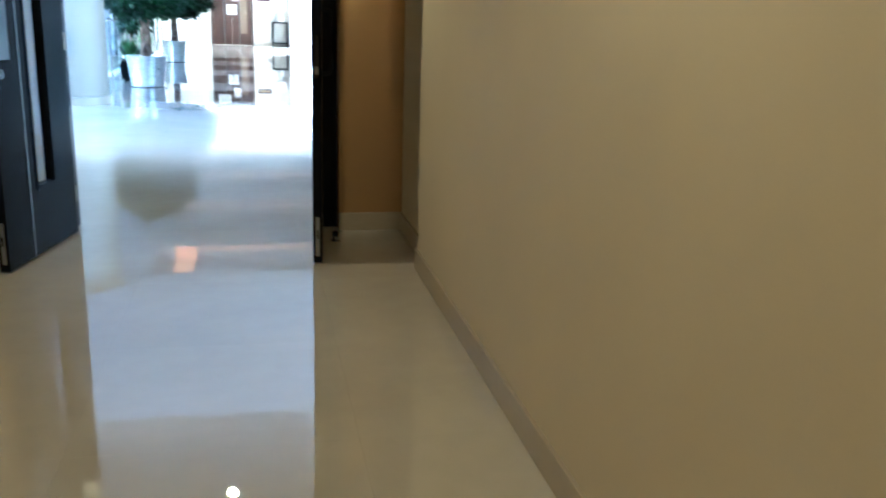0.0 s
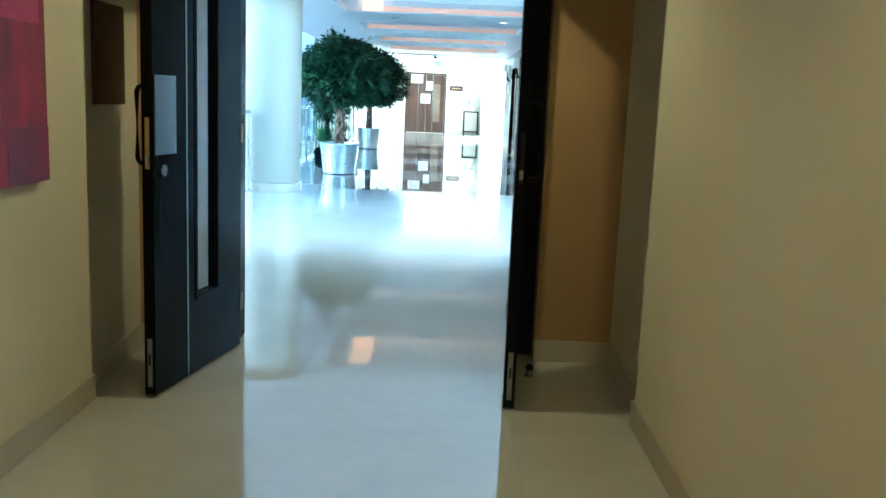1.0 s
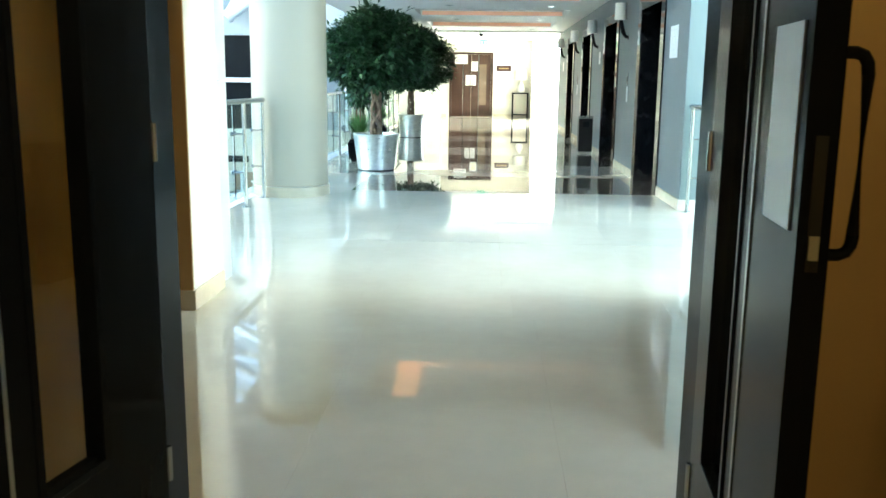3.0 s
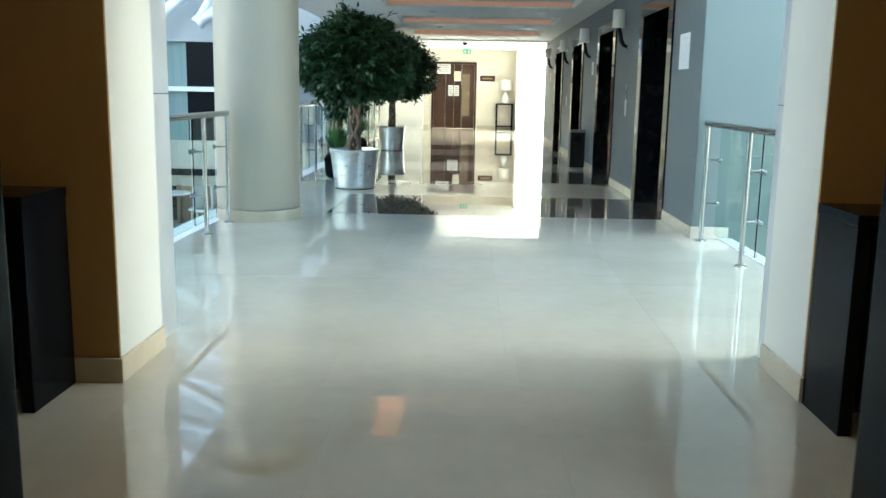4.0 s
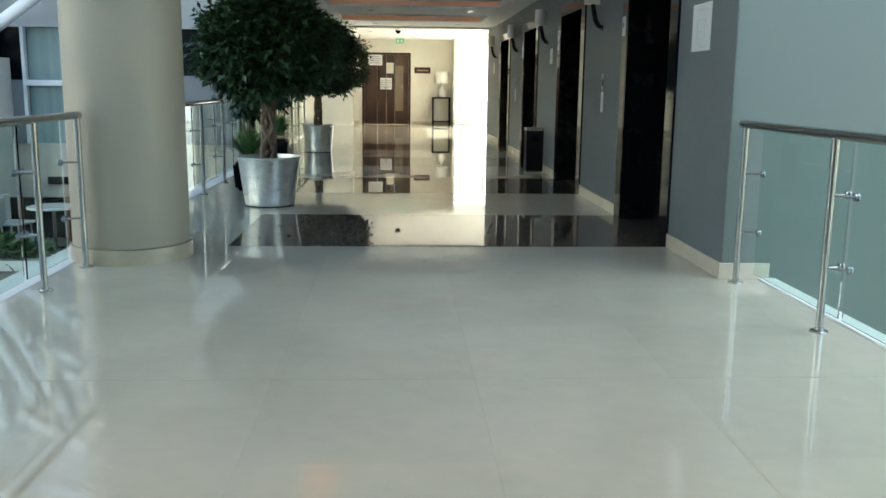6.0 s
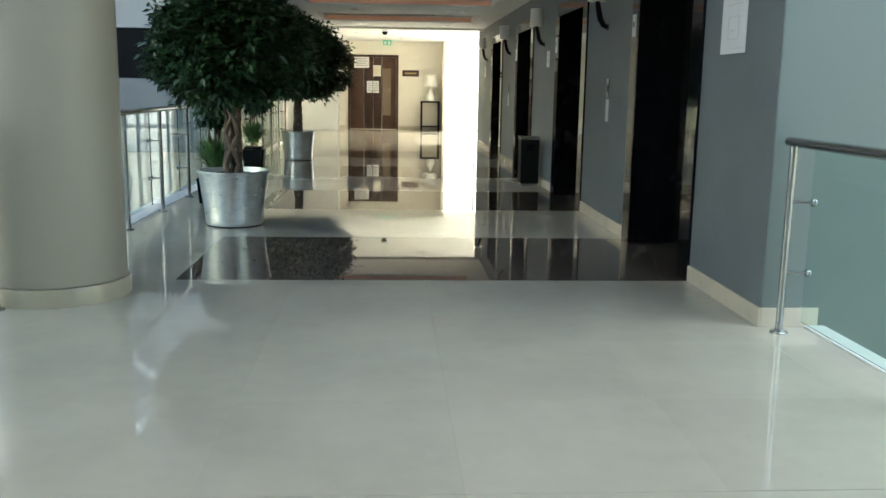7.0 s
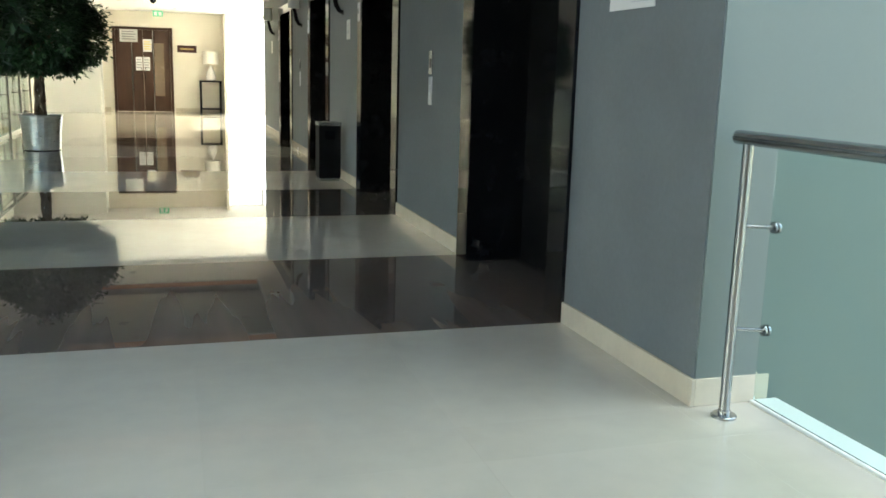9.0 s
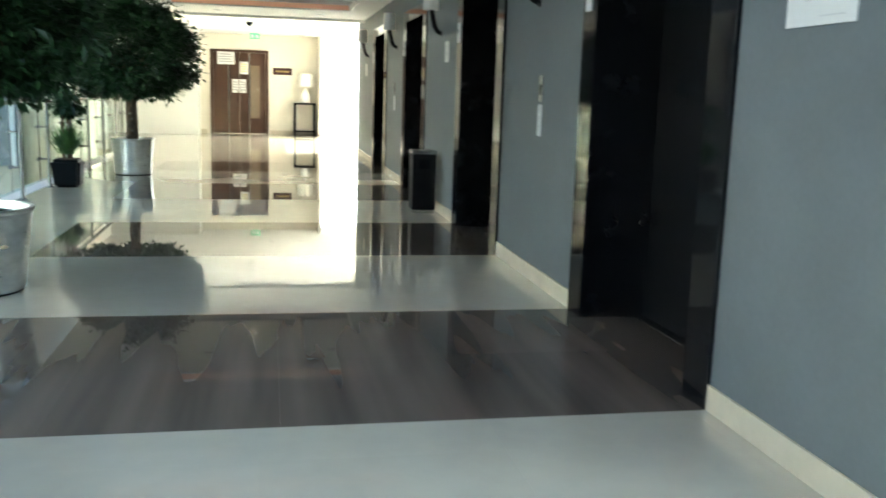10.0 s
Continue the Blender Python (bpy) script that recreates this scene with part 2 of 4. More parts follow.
edge_trim = structure("trim_slab_edge_atrium", boxed(EDGE_L - 0.26, 9.5, -0.36, EDGE_L, 30.5, 0.006, bevel=0.004), WHITE_WALL, "white painted edge of the bridge slab", "slab edge")
structure("trim_slab_edge_void", boxed(EDGE_R, 9.5, -0.36, EDGE_R + 0.13, BLOCK_Y - 0.02, 0.012, bevel=0.004), WHITE_WALL, "white kerb along the bridge edge", "slab edge")
structure("ground", boxed(-60, -40, LOW - 0.2, 60, 90, LOW), BOUNCE_PAVING, "floor of the storey below, lightened to bounce light up", "floor")

# ---- structure: corridor ----
structure("wall_corridor_left", boxed(COR_L - 0.25, -4.0, 0, COR_L, REC_L, 2.75), PLASTER, "beige covered corridor wall", "wall")
structure("wall_corridor_right", boxed(COR_R, -4.0, 0, COR_R + 0.25, REC_R, 2.75), PLASTER, "beige covered corridor wall", "wall")
structure("wall_corridor_back", boxed(COR_L - 0.25, -4.2, 0, COR_R + 0.25, -4.0, 2.75), PLASTER, "beige end wall of the corridor", "wall")
structure("wall_alcove_left", boxed(COR_L - 0.33, REC_L, 0, COR_L - 0.08, DOOR_Y - 0.12, 2.75), PLASTER, "beige wall of the door recess", "wall")
structure("wall_alcove_right", boxed(COR_R + 0.06, REC_R, 0, COR_R + 0.31, DOOR_Y - 0.12, 2.75), PLASTER, "beige wall of the door recess", "wall")
bm = boxed(-2.5, DOOR_Y - 0.12, 0, DOOR_L - 0.092, DOOR_Y + 0.16, 2.75)
box(bm, DOOR_R + 0.092, DOOR_Y - 0.12, 0, 2.5, DOOR_Y + 0.16, 2.75)
box(bm, DOOR_L - 0.092, DOOR_Y - 0.12, DOOR_H + 0.102, DOOR_R + 0.092, DOOR_Y + 0.16, 2.75)
structure("wall_doorway", bm, PLASTER_BROWN, "tan wall round the corridor doorway", "wall")
structure("ceiling_corridor", boxed(-2.6, -4.2, 2.60, 2.6, DOOR_Y, 2.76), CEILING_WHITE, "white flat corridor ceiling", "ceiling")
structure("ceiling_vestibule", boxed(-2.6, DOOR_Y, 2.72, 2.6, 9.50, 2.88), CEILING_WHITE, "white ceiling of the small vestibule", "ceiling")
structure("wall_vestibule_left", boxed(-2.5, DOOR_Y + 0.16, 0, -2.3, 8.93, 2.72), PLASTER_BROWN, "tan side wall of the vestibule", "wall")
structure("wall_vestibule_right", boxed(2.3, DOOR_Y + 0.16, 0, 2.5, 8.93, 2.72), PLASTER_BROWN, "tan side wall of the vestibule", "wall")
POR_L, POR_R = -1.497, 1.588
structure("wall_portal_left", boxed(-16.0, 8.95, LOW, POR_L, 9.50, 3.6), WHITE_WALL, "thick white wall at the start of the bridge", "wall")
structure("wall_portal_right", boxed(POR_R, 8.93, LOW, 2.62, 9.45, 3.2), WHITE_WALL, "thick white wall at the start of the bridge", "wall")
structure("wall_portal_header", boxed(POR_L, 8.94, 2.88, POR_R, 9.49, 3.2), WHITE_WALL, "white wall over the opening to the bridge", "wall")
structure("wall_portal_lining_left", boxed(-2.3, 8.935, 0.0, POR_L - 0.002, 8.95, 2.72), PLASTER_BROWN, "tan covering on the portal's inner face", "wall")
structure("wall_portal_lining_right", boxed(POR_R + 0.002, 8.915, 0.0, 2.3, 8.93, 2.72), PLASTER_BROWN, "tan covering on the portal's inner face", "wall")
for name, x0, x1, y0, y1 in (("trim_portal_left", POR_L - 0.40, POR_L - 0.045, 9.50, 9.86), ("trim_portal_right", POR_R + 0.03, POR_R + 0.30, 9.45, 9.62)):
    bm = boxed(x0, y0, 0.0, x1, y1, 1.30)
    box(bm, x0, y0, 1.306, x1, y1, 3.6)
    structure(name, bm, SATIN, "satin aluminium corner cladding in two panels", "cladding")

# skirtings
SK = 0.115
for name, b in (
        ("baseboard_corridor_left", (COR_L, -4.0, 0, COR_L + 0.016, REC_L, SK)),
        ("baseboard_corridor_right", (COR_R - 0.016, -4.0, 0, COR_R, REC_R, SK)),
        ("baseboard_alcove_left", (COR_L - 0.08, REC_L, 0, COR_L - 0.064, DOOR_Y - 0.12, SK)),
        ("baseboard_alcove_right", (COR_R + 0.044, REC_R, 0, COR_R + 0.06, DOOR_Y - 0.12, SK)),
        ("baseboard_door_right", (DOOR_R + 0.092, DOOR_Y - 0.136, 0, COR_R + 0.044, DOOR_Y - 0.12, SK)),
        ("baseboard_door_left", (COR_L - 0.064, DOOR_Y - 0.136, 0, DOOR_L - 0.092, DOOR_Y - 0.12, SK)),
        ("baseboard_portal_left", (POR_L, 8.935, 0, POR_L + 0.016, 9.50, SK)),
        ("baseboard_portal_left_inner", (-2.3, 8.919, 0, POR_L + 0.016, 8.935, SK)),
        ("baseboard_portal_right", (POR_R - 0.016, 8.915, 0, POR_R, 9.45, SK)),
        ("baseboard_portal_right_inner", (POR_R - 0.016, 8.899, 0, 2.3, 8.915, SK)),
        ("baseboard_lift_block", (WALL_X - 0.016, BLOCK_Y - 0.016, 0, WALL_X, LIFTS[0], SK)),
        ("baseboard_lift_block_end", (WALL_X, BLOCK_Y - 0.016, 0, 2.56, BLOCK_Y, SK)),
        ("baseboard_far_wall", (0.36, FAR_Y - 0.016, 0, 1.72, FAR_Y, SK)),
        ("baseboard_far_wall_left", (-1.60, FAR_Y - 0.016, 0, -1.42, FAR_Y, SK))):
    stone = CORRIDOR_STONE if "corridor" in name or "alcove" in name or "door" in name or "inner" in name else CREAM_STONE
    structure(name, boxed(*b, bevel=0.003), stone, "cream stone skirting", "skirting")
for i, y in enumerate(LIFTS):
    end = LIFTS[i + 1] if i < 3 else 30.5
    structure(f"baseboard_lift_{i + 1}", boxed(WALL_X - 0.016, y + LIFT_W, 0, WALL_X, end, SK, bevel=0.003), CREAM_STONE, "cream stone skirting", "skirting")

# ---- structure: lift block, lobby and far end ----
edges = [BLOCK_Y] + [v for y in LIFTS for v in (y + 0.2, y + LIFT_W - 0.2)] + [30.5]
for i, (a, b) in enumerate(zip(edges[0::2], edges[1::2])):
    structure(f"wall_lift_pier_{i + 1}", boxed(WALL_X, a, -0.02, WALL_X + 0.44, b, CEIL), GREY_WALL, "blue-grey covered wall beside the lifts", "wall")
for i, y in enumerate(LIFTS):
    structure(f"wall_lift_lintel_{i + 1}", boxed(WALL_X, y + 0.2, 2.30, WALL_X + 0.44, y + LIFT_W - 0.2, CEIL), GREY_WALL, "blue-grey covered wall over a lift", "wall")
bm = boxed(WALL_X + 0.005, BLOCK_Y - 0.006, LOW, 14.0, BLOCK_Y, 7.6)
structure("wall_void_face", bm, TEAL_WALL, "pale grey-green wall facing the void", "wall")
bm = boxed(WALL_X + 0.52, BLOCK_Y, LOW, 14.0, 30.5, 7.6)
structure("wall_lift_shaft", bm, TEAL_WALL, "closed body of the lift shafts", "wall")
# unseen roof frame, added only to go with the fill lamp
bm = boxed(2.7, 9.6, 6.98, 7.1, 9.7, 7.16)
for x in (2.7, 4.83, 6.96):
    box(bm, x, 9.7, 6.98, x + 0.12, 13.36, 7.16)
box(bm, 2.7, 13.36, 6.98, 7.1, BLOCK_Y - 0.008, 7.16)
structure("trim_fill_lamp", bm, WHITE_STEEL, "unseen white steel frame added round the fill lamp", "roof frame")
structure("wall_void_end", boxed(14.0, -4.0, LOW, 14.3, BLOCK_Y, -0.5), WHITE_WALL, "white wall at the far side of the void", "wall")

# ceiling of the lobby with sunk trays over the lifts
TR0, TR1 = -1.35, 1.75
bm = bmesh.new()
ys = [BLOCK_Y]
for y in LIFTS:
    ys += [y, y + LIFT_W]
ys += [29.6]
for a, b in zip(ys[0::2], ys[1::2]):
    box(bm, -2.9, a, CEIL, WALL_X + 0.5, b, CEIL + 0.10)
for y in LIFTS:
    box(bm, -2.9, y, CEIL, TR0, y + LIFT_W, CEIL + 0.10)
    box(bm, TR1, y, CEIL, WALL_X + 0.5, y + LIFT_W, CEIL + 0.10)
box(bm, -2.9, BLOCK_Y, CEIL + 0.22, WALL_X + 0.5, 29.6, CEIL + 0.32)
for y in LIFTS:
    box(bm, TR0 - 0.05, y - 0.05, CEIL + 0.10, TR1 + 0.05, y, CEIL + 0.22)
    box(bm, TR0 - 0.05, y + LIFT_W, CEIL + 0.10, TR1 + 0.05, y + LIFT_W + 0.05, CEIL + 0.22)
box(bm, -2.9, BLOCK_Y, CEIL + 0.10, -2.85, 29.6, CEIL + 0.22)
structure("ceiling_lobby", bm, CEILING_WHITE, "white lobby ceiling with four sunk trays", "ceiling")
# unseen bridge ceiling: slope added to admit sky light, shade put into its colour
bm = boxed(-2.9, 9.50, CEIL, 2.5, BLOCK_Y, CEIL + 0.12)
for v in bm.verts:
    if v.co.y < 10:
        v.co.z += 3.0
structure("ceiling_bridge", bm, DIMMED_CEILING, "unseen sloping ceiling over the bridge, its colour dimmed", "ceiling")
structure("trim_lobby_fascia", boxed(-2.9, BLOCK_Y, CEIL + 0.10, WALL_X + 0.5, BLOCK_Y + 0.02, CEIL + 0.22), CEILING_WHITE, "white fascia closing the lobby ceiling", "fascia")
structure("ceiling_far", boxed(-4.0, 29.6, 2.82, 6.2, FAR_Y + 0.2, 2.95), CEILING_WHITE, "white ceiling at the far end", "ceiling")
structure("trim_ceiling_step", boxed(-2.9, 29.55, CEIL - 0.05, WALL_X + 0.5, 29.6, 2.96), CEILING_WHITE, "downstand where the ceiling steps up", "beam")
# unseen mass added over the lobby; its height sets how much sun passes
bm = boxed(-2.9, BLOCK_Y, CEIL + 0.33, 14.0, 30.5, 9.0)
box(bm, -4.2, 30.5, CEIL + 0.33, 6.2, FAR_Y + 0.2, 9.0)
structure("wall_sun_block", bm, WHITE_WALL, "unseen white block above the lobby, keeping off the sun", "wall")
# glowing faces put where the hidden strip would light each tray's far side
for i, y in enumerate(LIFTS):
    t = thing("cove_glow", "warm glow standing for the lit far side of a ceiling tray", "light", (0, 0, 0), "ceiling coves")
    part("strip", boxed(TR0 + (0.62 if i == 0 else 0.04), y + LIFT_W - 0.03, CEIL + 0.02, TR1 - 0.02, y + LIFT_W - 0.01, CEIL + 0.10), WARM_GLOW, t)
    if i == 0:
        bm = boxed(TR0 + 0.28, y + LIFT_W - 0.04, CEIL + 0.02, TR0 + 0.61, y + LIFT_W - 0.01, CEIL + 0.19)
        box(bm, TR0 + 0.28, y + LIFT_W - 0.95, CEIL + 0.19, TR0 + 0.61, y + LIFT_W - 0.01, CEIL + 0.21)
        part("end_glow", bm, WARM_END, t, "brighter end of the tray's glow")
    part("channel", boxed(TR0 + 0.02, y + LIFT_W - 0.05, CEIL + 0.003, TR1 - 0.02, y + LIFT_W - 0.005, CEIL + 0.014), WHITE_STEEL, t)

# far wall
FD_L, FD_R, FD_H = -1.315, 0.315, 2.38
bm = boxed(-1.60, FAR_Y, 0, FD_L, FAR_Y + 0.2, 2.82)
box(bm, FD_R, FAR_Y, 0, 1.72, FAR_Y + 0.2, 2.82)
box(bm, FD_L, FAR_Y, FD_H, FD_R, FAR_Y + 0.2, 2.82)
structure("wall_far", bm, CREAM_WALL, "cream painted end wall of the lobby", "wall")
structure("wall_far_backing", boxed(-1.60, FAR_Y + 0.2, 0, 1.72, FAR_Y + 0.3, 2.82), CREAM_WALL, "wall closing the space behind the end doors", "wall")
structure("wall_far_pier", boxed(1.72, FAR_Y - 0.7, 0, 1.80, FAR_Y + 0.2, 2.82), CREAM_WALL, "narrow cream pier beside the window wall", "wall")
structure("wall_far_return", boxed(-4.2, FAR_Y - 0.9, 0, -1.60, FAR_Y + 0.2, 2.82), WHITE_WALL, "white projecting wall beside the end doors", "wall")
structure("wall_lobby_left", boxed(-3.35, 24.3, LOW, -3.1, 30.5, CEIL + 0.33), CREAM_WALL, "cream wall beyond the railing at the lobby's end", "wall")
structure("wall_lobby_left_return", boxed(-4.0, 30.4, LOW, -3.35, 30.5, CEIL + 0.33), CREAM_WALL, "short cream wall closing the lobby", "wall")
structure("wall_far_closing", boxed(-4.4, 30.5, LOW, -4.0, FAR_Y + 0.2, 3.0), WHITE_WALL, "white side wall at the far end", "wall")
structure("wall_side_room", boxed(WALL_X, 30.5, 0, 6.2, 30.7, 2.82), GREY_WALL, "grey wall of the sunny side bay", "wall")


def glazed(name, x0, y0, x1, y1, z0, z1, count, mat_pane, label):
    """A window wall of panes between mullions, along x or y."""
    t = tagged(thing(name, label, "window"), kind="structure")
    along = Vector((x1 - x0, y1 - y0, 0))
    side = Vector((-along.y, along.x, 0)).normalized() * 0.03
    for i in range(count + 1):
        c = Vector((x0, y0, 0)) + along * (i / count)
        w = along.normalized() * 0.03
        a, b = c - w - side, c + w + side
        part("mullion", boxed(min(a.x, b.x), min(a.y, b.y), z0, max(a.x, b.x), max(a.y, b.y), z1), WHITE_STEEL, t)
    for z in (z0, (z0 * 0.6 + z1 * 0.4), z1 - 0.06):
        a, b = Vector((x0, y0, 0)) - side * 0.8, Vector((x1, y1, 0)) + side * 0.8
        part("transom", boxed(min(a.x, b.x), min(a.y, b.y), z, max(a.x, b.x), max(a.y, b.y), z + 0.06), WHITE_STEEL, t)
    for i in range(count):
        a = Vector((x0, y0, 0)) + along * (i / count) - side * 0.1
        b = Vector((x0, y0, 0)) + along * ((i + 1) / count) + side * 0.1
        part("pane", boxed(min(a.x, b.x), min(a.y, b.y), z0, max(a.x, b.x), max(a.y, b.y), z1), mat_pane, t, shadow=False)
    return t


glazed("window_1", 1.76, FAR_Y + 0.1, 6.0, FAR_Y + 0.1, 0.0, 2.82, 4, BAY_GLASS, "white framed window wall full of sunlight")
glazed("window_2", 6.0, 30.8, 6.0, FAR_Y, 0.0, 2.82, 6, BAY_GLASS, "white framed window wall full of sunlight")
structure("backdrop_outside", boxed(1.0, FAR_Y + 4.0, -1, 12, FAR_Y + 4.1, 6), OUTSIDE, "bright hazy daylight outside", "backdrop")


# ---- structure: atrium facade across the void ----
FAC_Y = 24.0
bm = boxed(-16, FAC_Y, 2.27, -2.95, FAC_Y + 0.3, 9.5)
structure("wall_facade_upper", bm, PALE_PANEL, "grey panelled upper wall of the atrium", "wall")
structure("wall_facade_panel", boxed(-5.0, FAC_Y, 0.20, -2.95, FAC_Y + 0.3, 1.44), GREY_PANEL, "grey wall panel under the window band", "wall")
structure("wall_facade_low", boxed(-16, FAC_Y + 0.1, LOW, -2.95, FAC_Y + 0.4, 0.20), LOWER_WALL, "cream wall of the storey below", "wall")
structure("floor_terrace", boxed(-13.0, 20.6, LOW, -3.1, FAC_Y, -1.5), LOWER_FLOOR, "stone terrace half a storey below, shade put into its colour", "floor")
# unseen side wall, raised to limit the sky light reaching the lobby
structure("wall_atrium_left", boxed(-16.3, -4, LOW, -16, FAC_Y + 0.4, 7.4), WHITE_WALL, "unseen white wall closing the atrium's side against sky light", "wall")
structure("wall_facade_white", boxed(-9.6, FAC_Y - 0.8, -0.9, -7.02, FAC_Y, 1.72), WHITE_WALL, "white block in front of the atrium windows", "wall")
win = tagged(thing("window_3", "wide dark atrium window with pale green curtains", "window"), kind="structure")
part("back", boxed(-16, FAC_Y + 0.25, 0.20, -2.95, FAC_Y + 0.3, 2.27), DARK_PANE, win)
for x0, x1, z0, z1, mat in ((-16, -6.82, 1.34, 2.27, DARK_PANE), (-5.95, -5.0, 0.20, 2.27, DARK_PANE), (-5.0, -2.95, 1.44, 2.27, DARK_PANE), (-6.75, -5.95, 0.20, 2.27, CURTAIN)):
    part("pane" if mat is DARK_PANE else "curtain", boxed(x0, FAC_Y + 0.12, z0, x1, FAC_Y + 0.14, z1), mat, win)
for x in (-6.78, -4.98, -3.0, -8.9):
    part("mullion", boxed(x - 0.03, FAC_Y - 0.02, 0.20, x + 0.03, FAC_Y + 0.1, 2.27), WHITE_STEEL, win)
part("transom", boxed(-6.75, FAC_Y - 0.02, 1.24, -5.0, FAC_Y + 0.1, 1.34), WHITE_STEEL, win)
structure("wall_facade_infill", boxed(-7.02, FAC_Y, 0.20, -6.81, FAC_Y + 0.2, 1.34), GREY_PANEL, "grey panel beside the curtained window", "wall")

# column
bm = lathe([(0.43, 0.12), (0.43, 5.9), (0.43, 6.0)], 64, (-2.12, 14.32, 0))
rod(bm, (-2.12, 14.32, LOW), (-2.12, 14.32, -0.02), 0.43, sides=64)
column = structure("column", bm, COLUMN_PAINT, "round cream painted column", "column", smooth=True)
structure("baseboard_column", lathe([(0.450, 0.0), (0.450, 0.105), (0.446, 0.115), (0.42, 0.115)], 64, (-2.12, 14.32, 0.0)), TAN_STONE, "curved stone skirting of the column", "skirting", smooth=True)


# ---- corridor doors ----
def door_frame():
    t = tagged(thing("door_1", "black door frame of the double corridor doors", "door frame"), kind="structure")
    part("jamb", boxed(DOOR_L - 0.09, DOOR_Y - 0.025, 0, DOOR_L + 0.03, DOOR_Y + 0.18, DOOR_H, bevel=0.004), BLACK_WOOD, t)
    part("jamb", boxed(DOOR_R - 0.03, DOOR_Y - 0.025, 0, DOOR_R + 0.09, DOOR_Y + 0.18, DOOR_H, bevel=0.004), BLACK_WOOD, t)
    part("head", boxed(DOOR_L - 0.09, DOOR_Y - 0.025, DOOR_H, DOOR_R + 0.09, DOOR_Y + 0.18, DOOR_H + 0.10, bevel=0.004), BLACK_WOOD, t)
    return t


def door_leaf(hinge, turn, length, v0, v1, side, label):
    """A veneered leaf with a tall vision panel; it runs from the hinge along its own x axis. side: the face with the plate."""
    t = thing("door_leaf", label, "door", (*hinge, 0.0), "double corridor doors", turn)
    th, zb, zt = 0.026, 0.375, 2.02
    body = bmesh.new()
    for b in ((0, v0, 0.012, 2.22), (v1, length, 0.012, 2.22), (v0, v1, 0.012, zb), (v0, v1, zt, 2.22)):
        box(body, b[0], -th, b[2], b[1], th, b[3])
    part("leaf", body, BLACK_WOOD, t)
    part("vision_panel", boxed(v0, -0.004, zb, v1, 0.004, zt), CLEAR, t, "clear glass vision panel", shadow=False)
    for b in ((v0 - 0.012, v0 + 0.012, zb, zt), (v1 - 0.012, v1 + 0.012, zb, zt), (v0, v1, zb - 0.012, zb + 0.012), (v0, v1, zt - 0.012, zt + 0.012)):
        part("glazing_bead", boxed(b[0], -th - 0.005, b[2], b[1], th + 0.005, b[3], bevel=0.003), BLACK_WOOD, t)
    s = side
    part("inlay_strip", boxed(v1 + 0.085, s * th, 0.012, v1 + 0.099, s * (th + 0.003), 2.22), STEEL, t, "thin steel inlay")
    p1 = length - (0.015 if s > 0 else 0.045)
    part("push_plate", boxed(p1 - 0.185, s * th, 1.08, p1, s * (th + 0.004), 1.42, bevel=0.001), PLATE_STEEL, t, "brushed steel push plate")
    if s > 0:
        part("lock", rod(bmesh.new(), (length - 0.065, s * th, 1.013), (length - 0.065, s * (th + 0.018), 1.013), 0.026, sides=24), STEEL, t, "round steel lock")
    hx, h0, h1 = length - 0.055, 1.04, 1.37
    bend = [(0.0, h0), (0.030, h0), (0.042, h0 + 0.005), (0.049, h0 + 0.017), (0.051, h0 + 0.035)]
    bend += [(d, h0 + h1 - z) for d, z in reversed(bend)]
    pull = tube(bmesh.new(), [(hx, -s * (th + d), z) for d, z in bend], 0.0105)
    part("pull_handle", pull, BLACK_PLASTIC, t, "black bent pull handle", smooth=True)
    part("lock_plate", boxed(length - 0.001, -0.010, 1.02, length + 0.002, 0.010, 1.24), (BRASS if s > 0 else DARK_STEEL), t, "metal lock plate on the edge")
    part("latch", boxed(length, -0.008, 1.04, length + 0.006, 0.008, 1.08), STEEL, t)
    bolt = part("flush_bolt", boxed(length - 0.001, -0.011, 0.05, length + 0.003, 0.011, 0.27, bevel=0.001), PLATE_STEEL, t, "steel flush bolt let into the edge")
    part("bolt_lever", boxed(length + 0.003, -0.004, 0.15, length + 0.008, 0.004, 0.20, bevel=0.001), BLACK_PLASTIC, bolt)
    for z in (0.25, 1.15, 1.98):
        part("hinge", rod(bmesh.new(), (-0.008, s * th, z - 0.05), (-0.008, s * th, z + 0.05), 0.009, sides=12), STEEL, t)
    return t


door_frame()
door_leaf((-0.727, 6.34), -100.8, 0.905, 0.27, 0.51, 1, "open black door leaf with tall glass panel and steel plate")
door_leaf((0.771, 6.33), -94.5, 0.86, 0.17, 0.43, -1, "open black door leaf with tall glass panel and bent pull")

# floor stops that hold the leaves open
for x, y in ((0.845, 6.0), (-0.93, 6.02)):
    t = thing("door_stop", "small black rubber and steel door stop on the floor", "door stop", (x, y, 0), "door stops")
    part("base", lathe([(0.026, 0.0), (0.026, 0.006), (0.018, 0.010), (0.014, 0.030)], 24), STEEL, t, smooth=True)
    part("buffer", lathe([(0.015, 0.030), (0.020, 0.034), (0.020, 0.056), (0.012, 0.062)], 24), BLACK_PLASTIC, t, "black rubber buffer", smooth=True)

# painting and sign of the corridor
t = thing("painting", "crimson abstract painting hanging on the beige wall", "painting", (COR_L + 0.002, 4.36, 1.01))
part("canvas", boxed(0, -0.61, 0, 0.035, 0.61, 1.05, bevel=0.003), RED_PAINT, t)
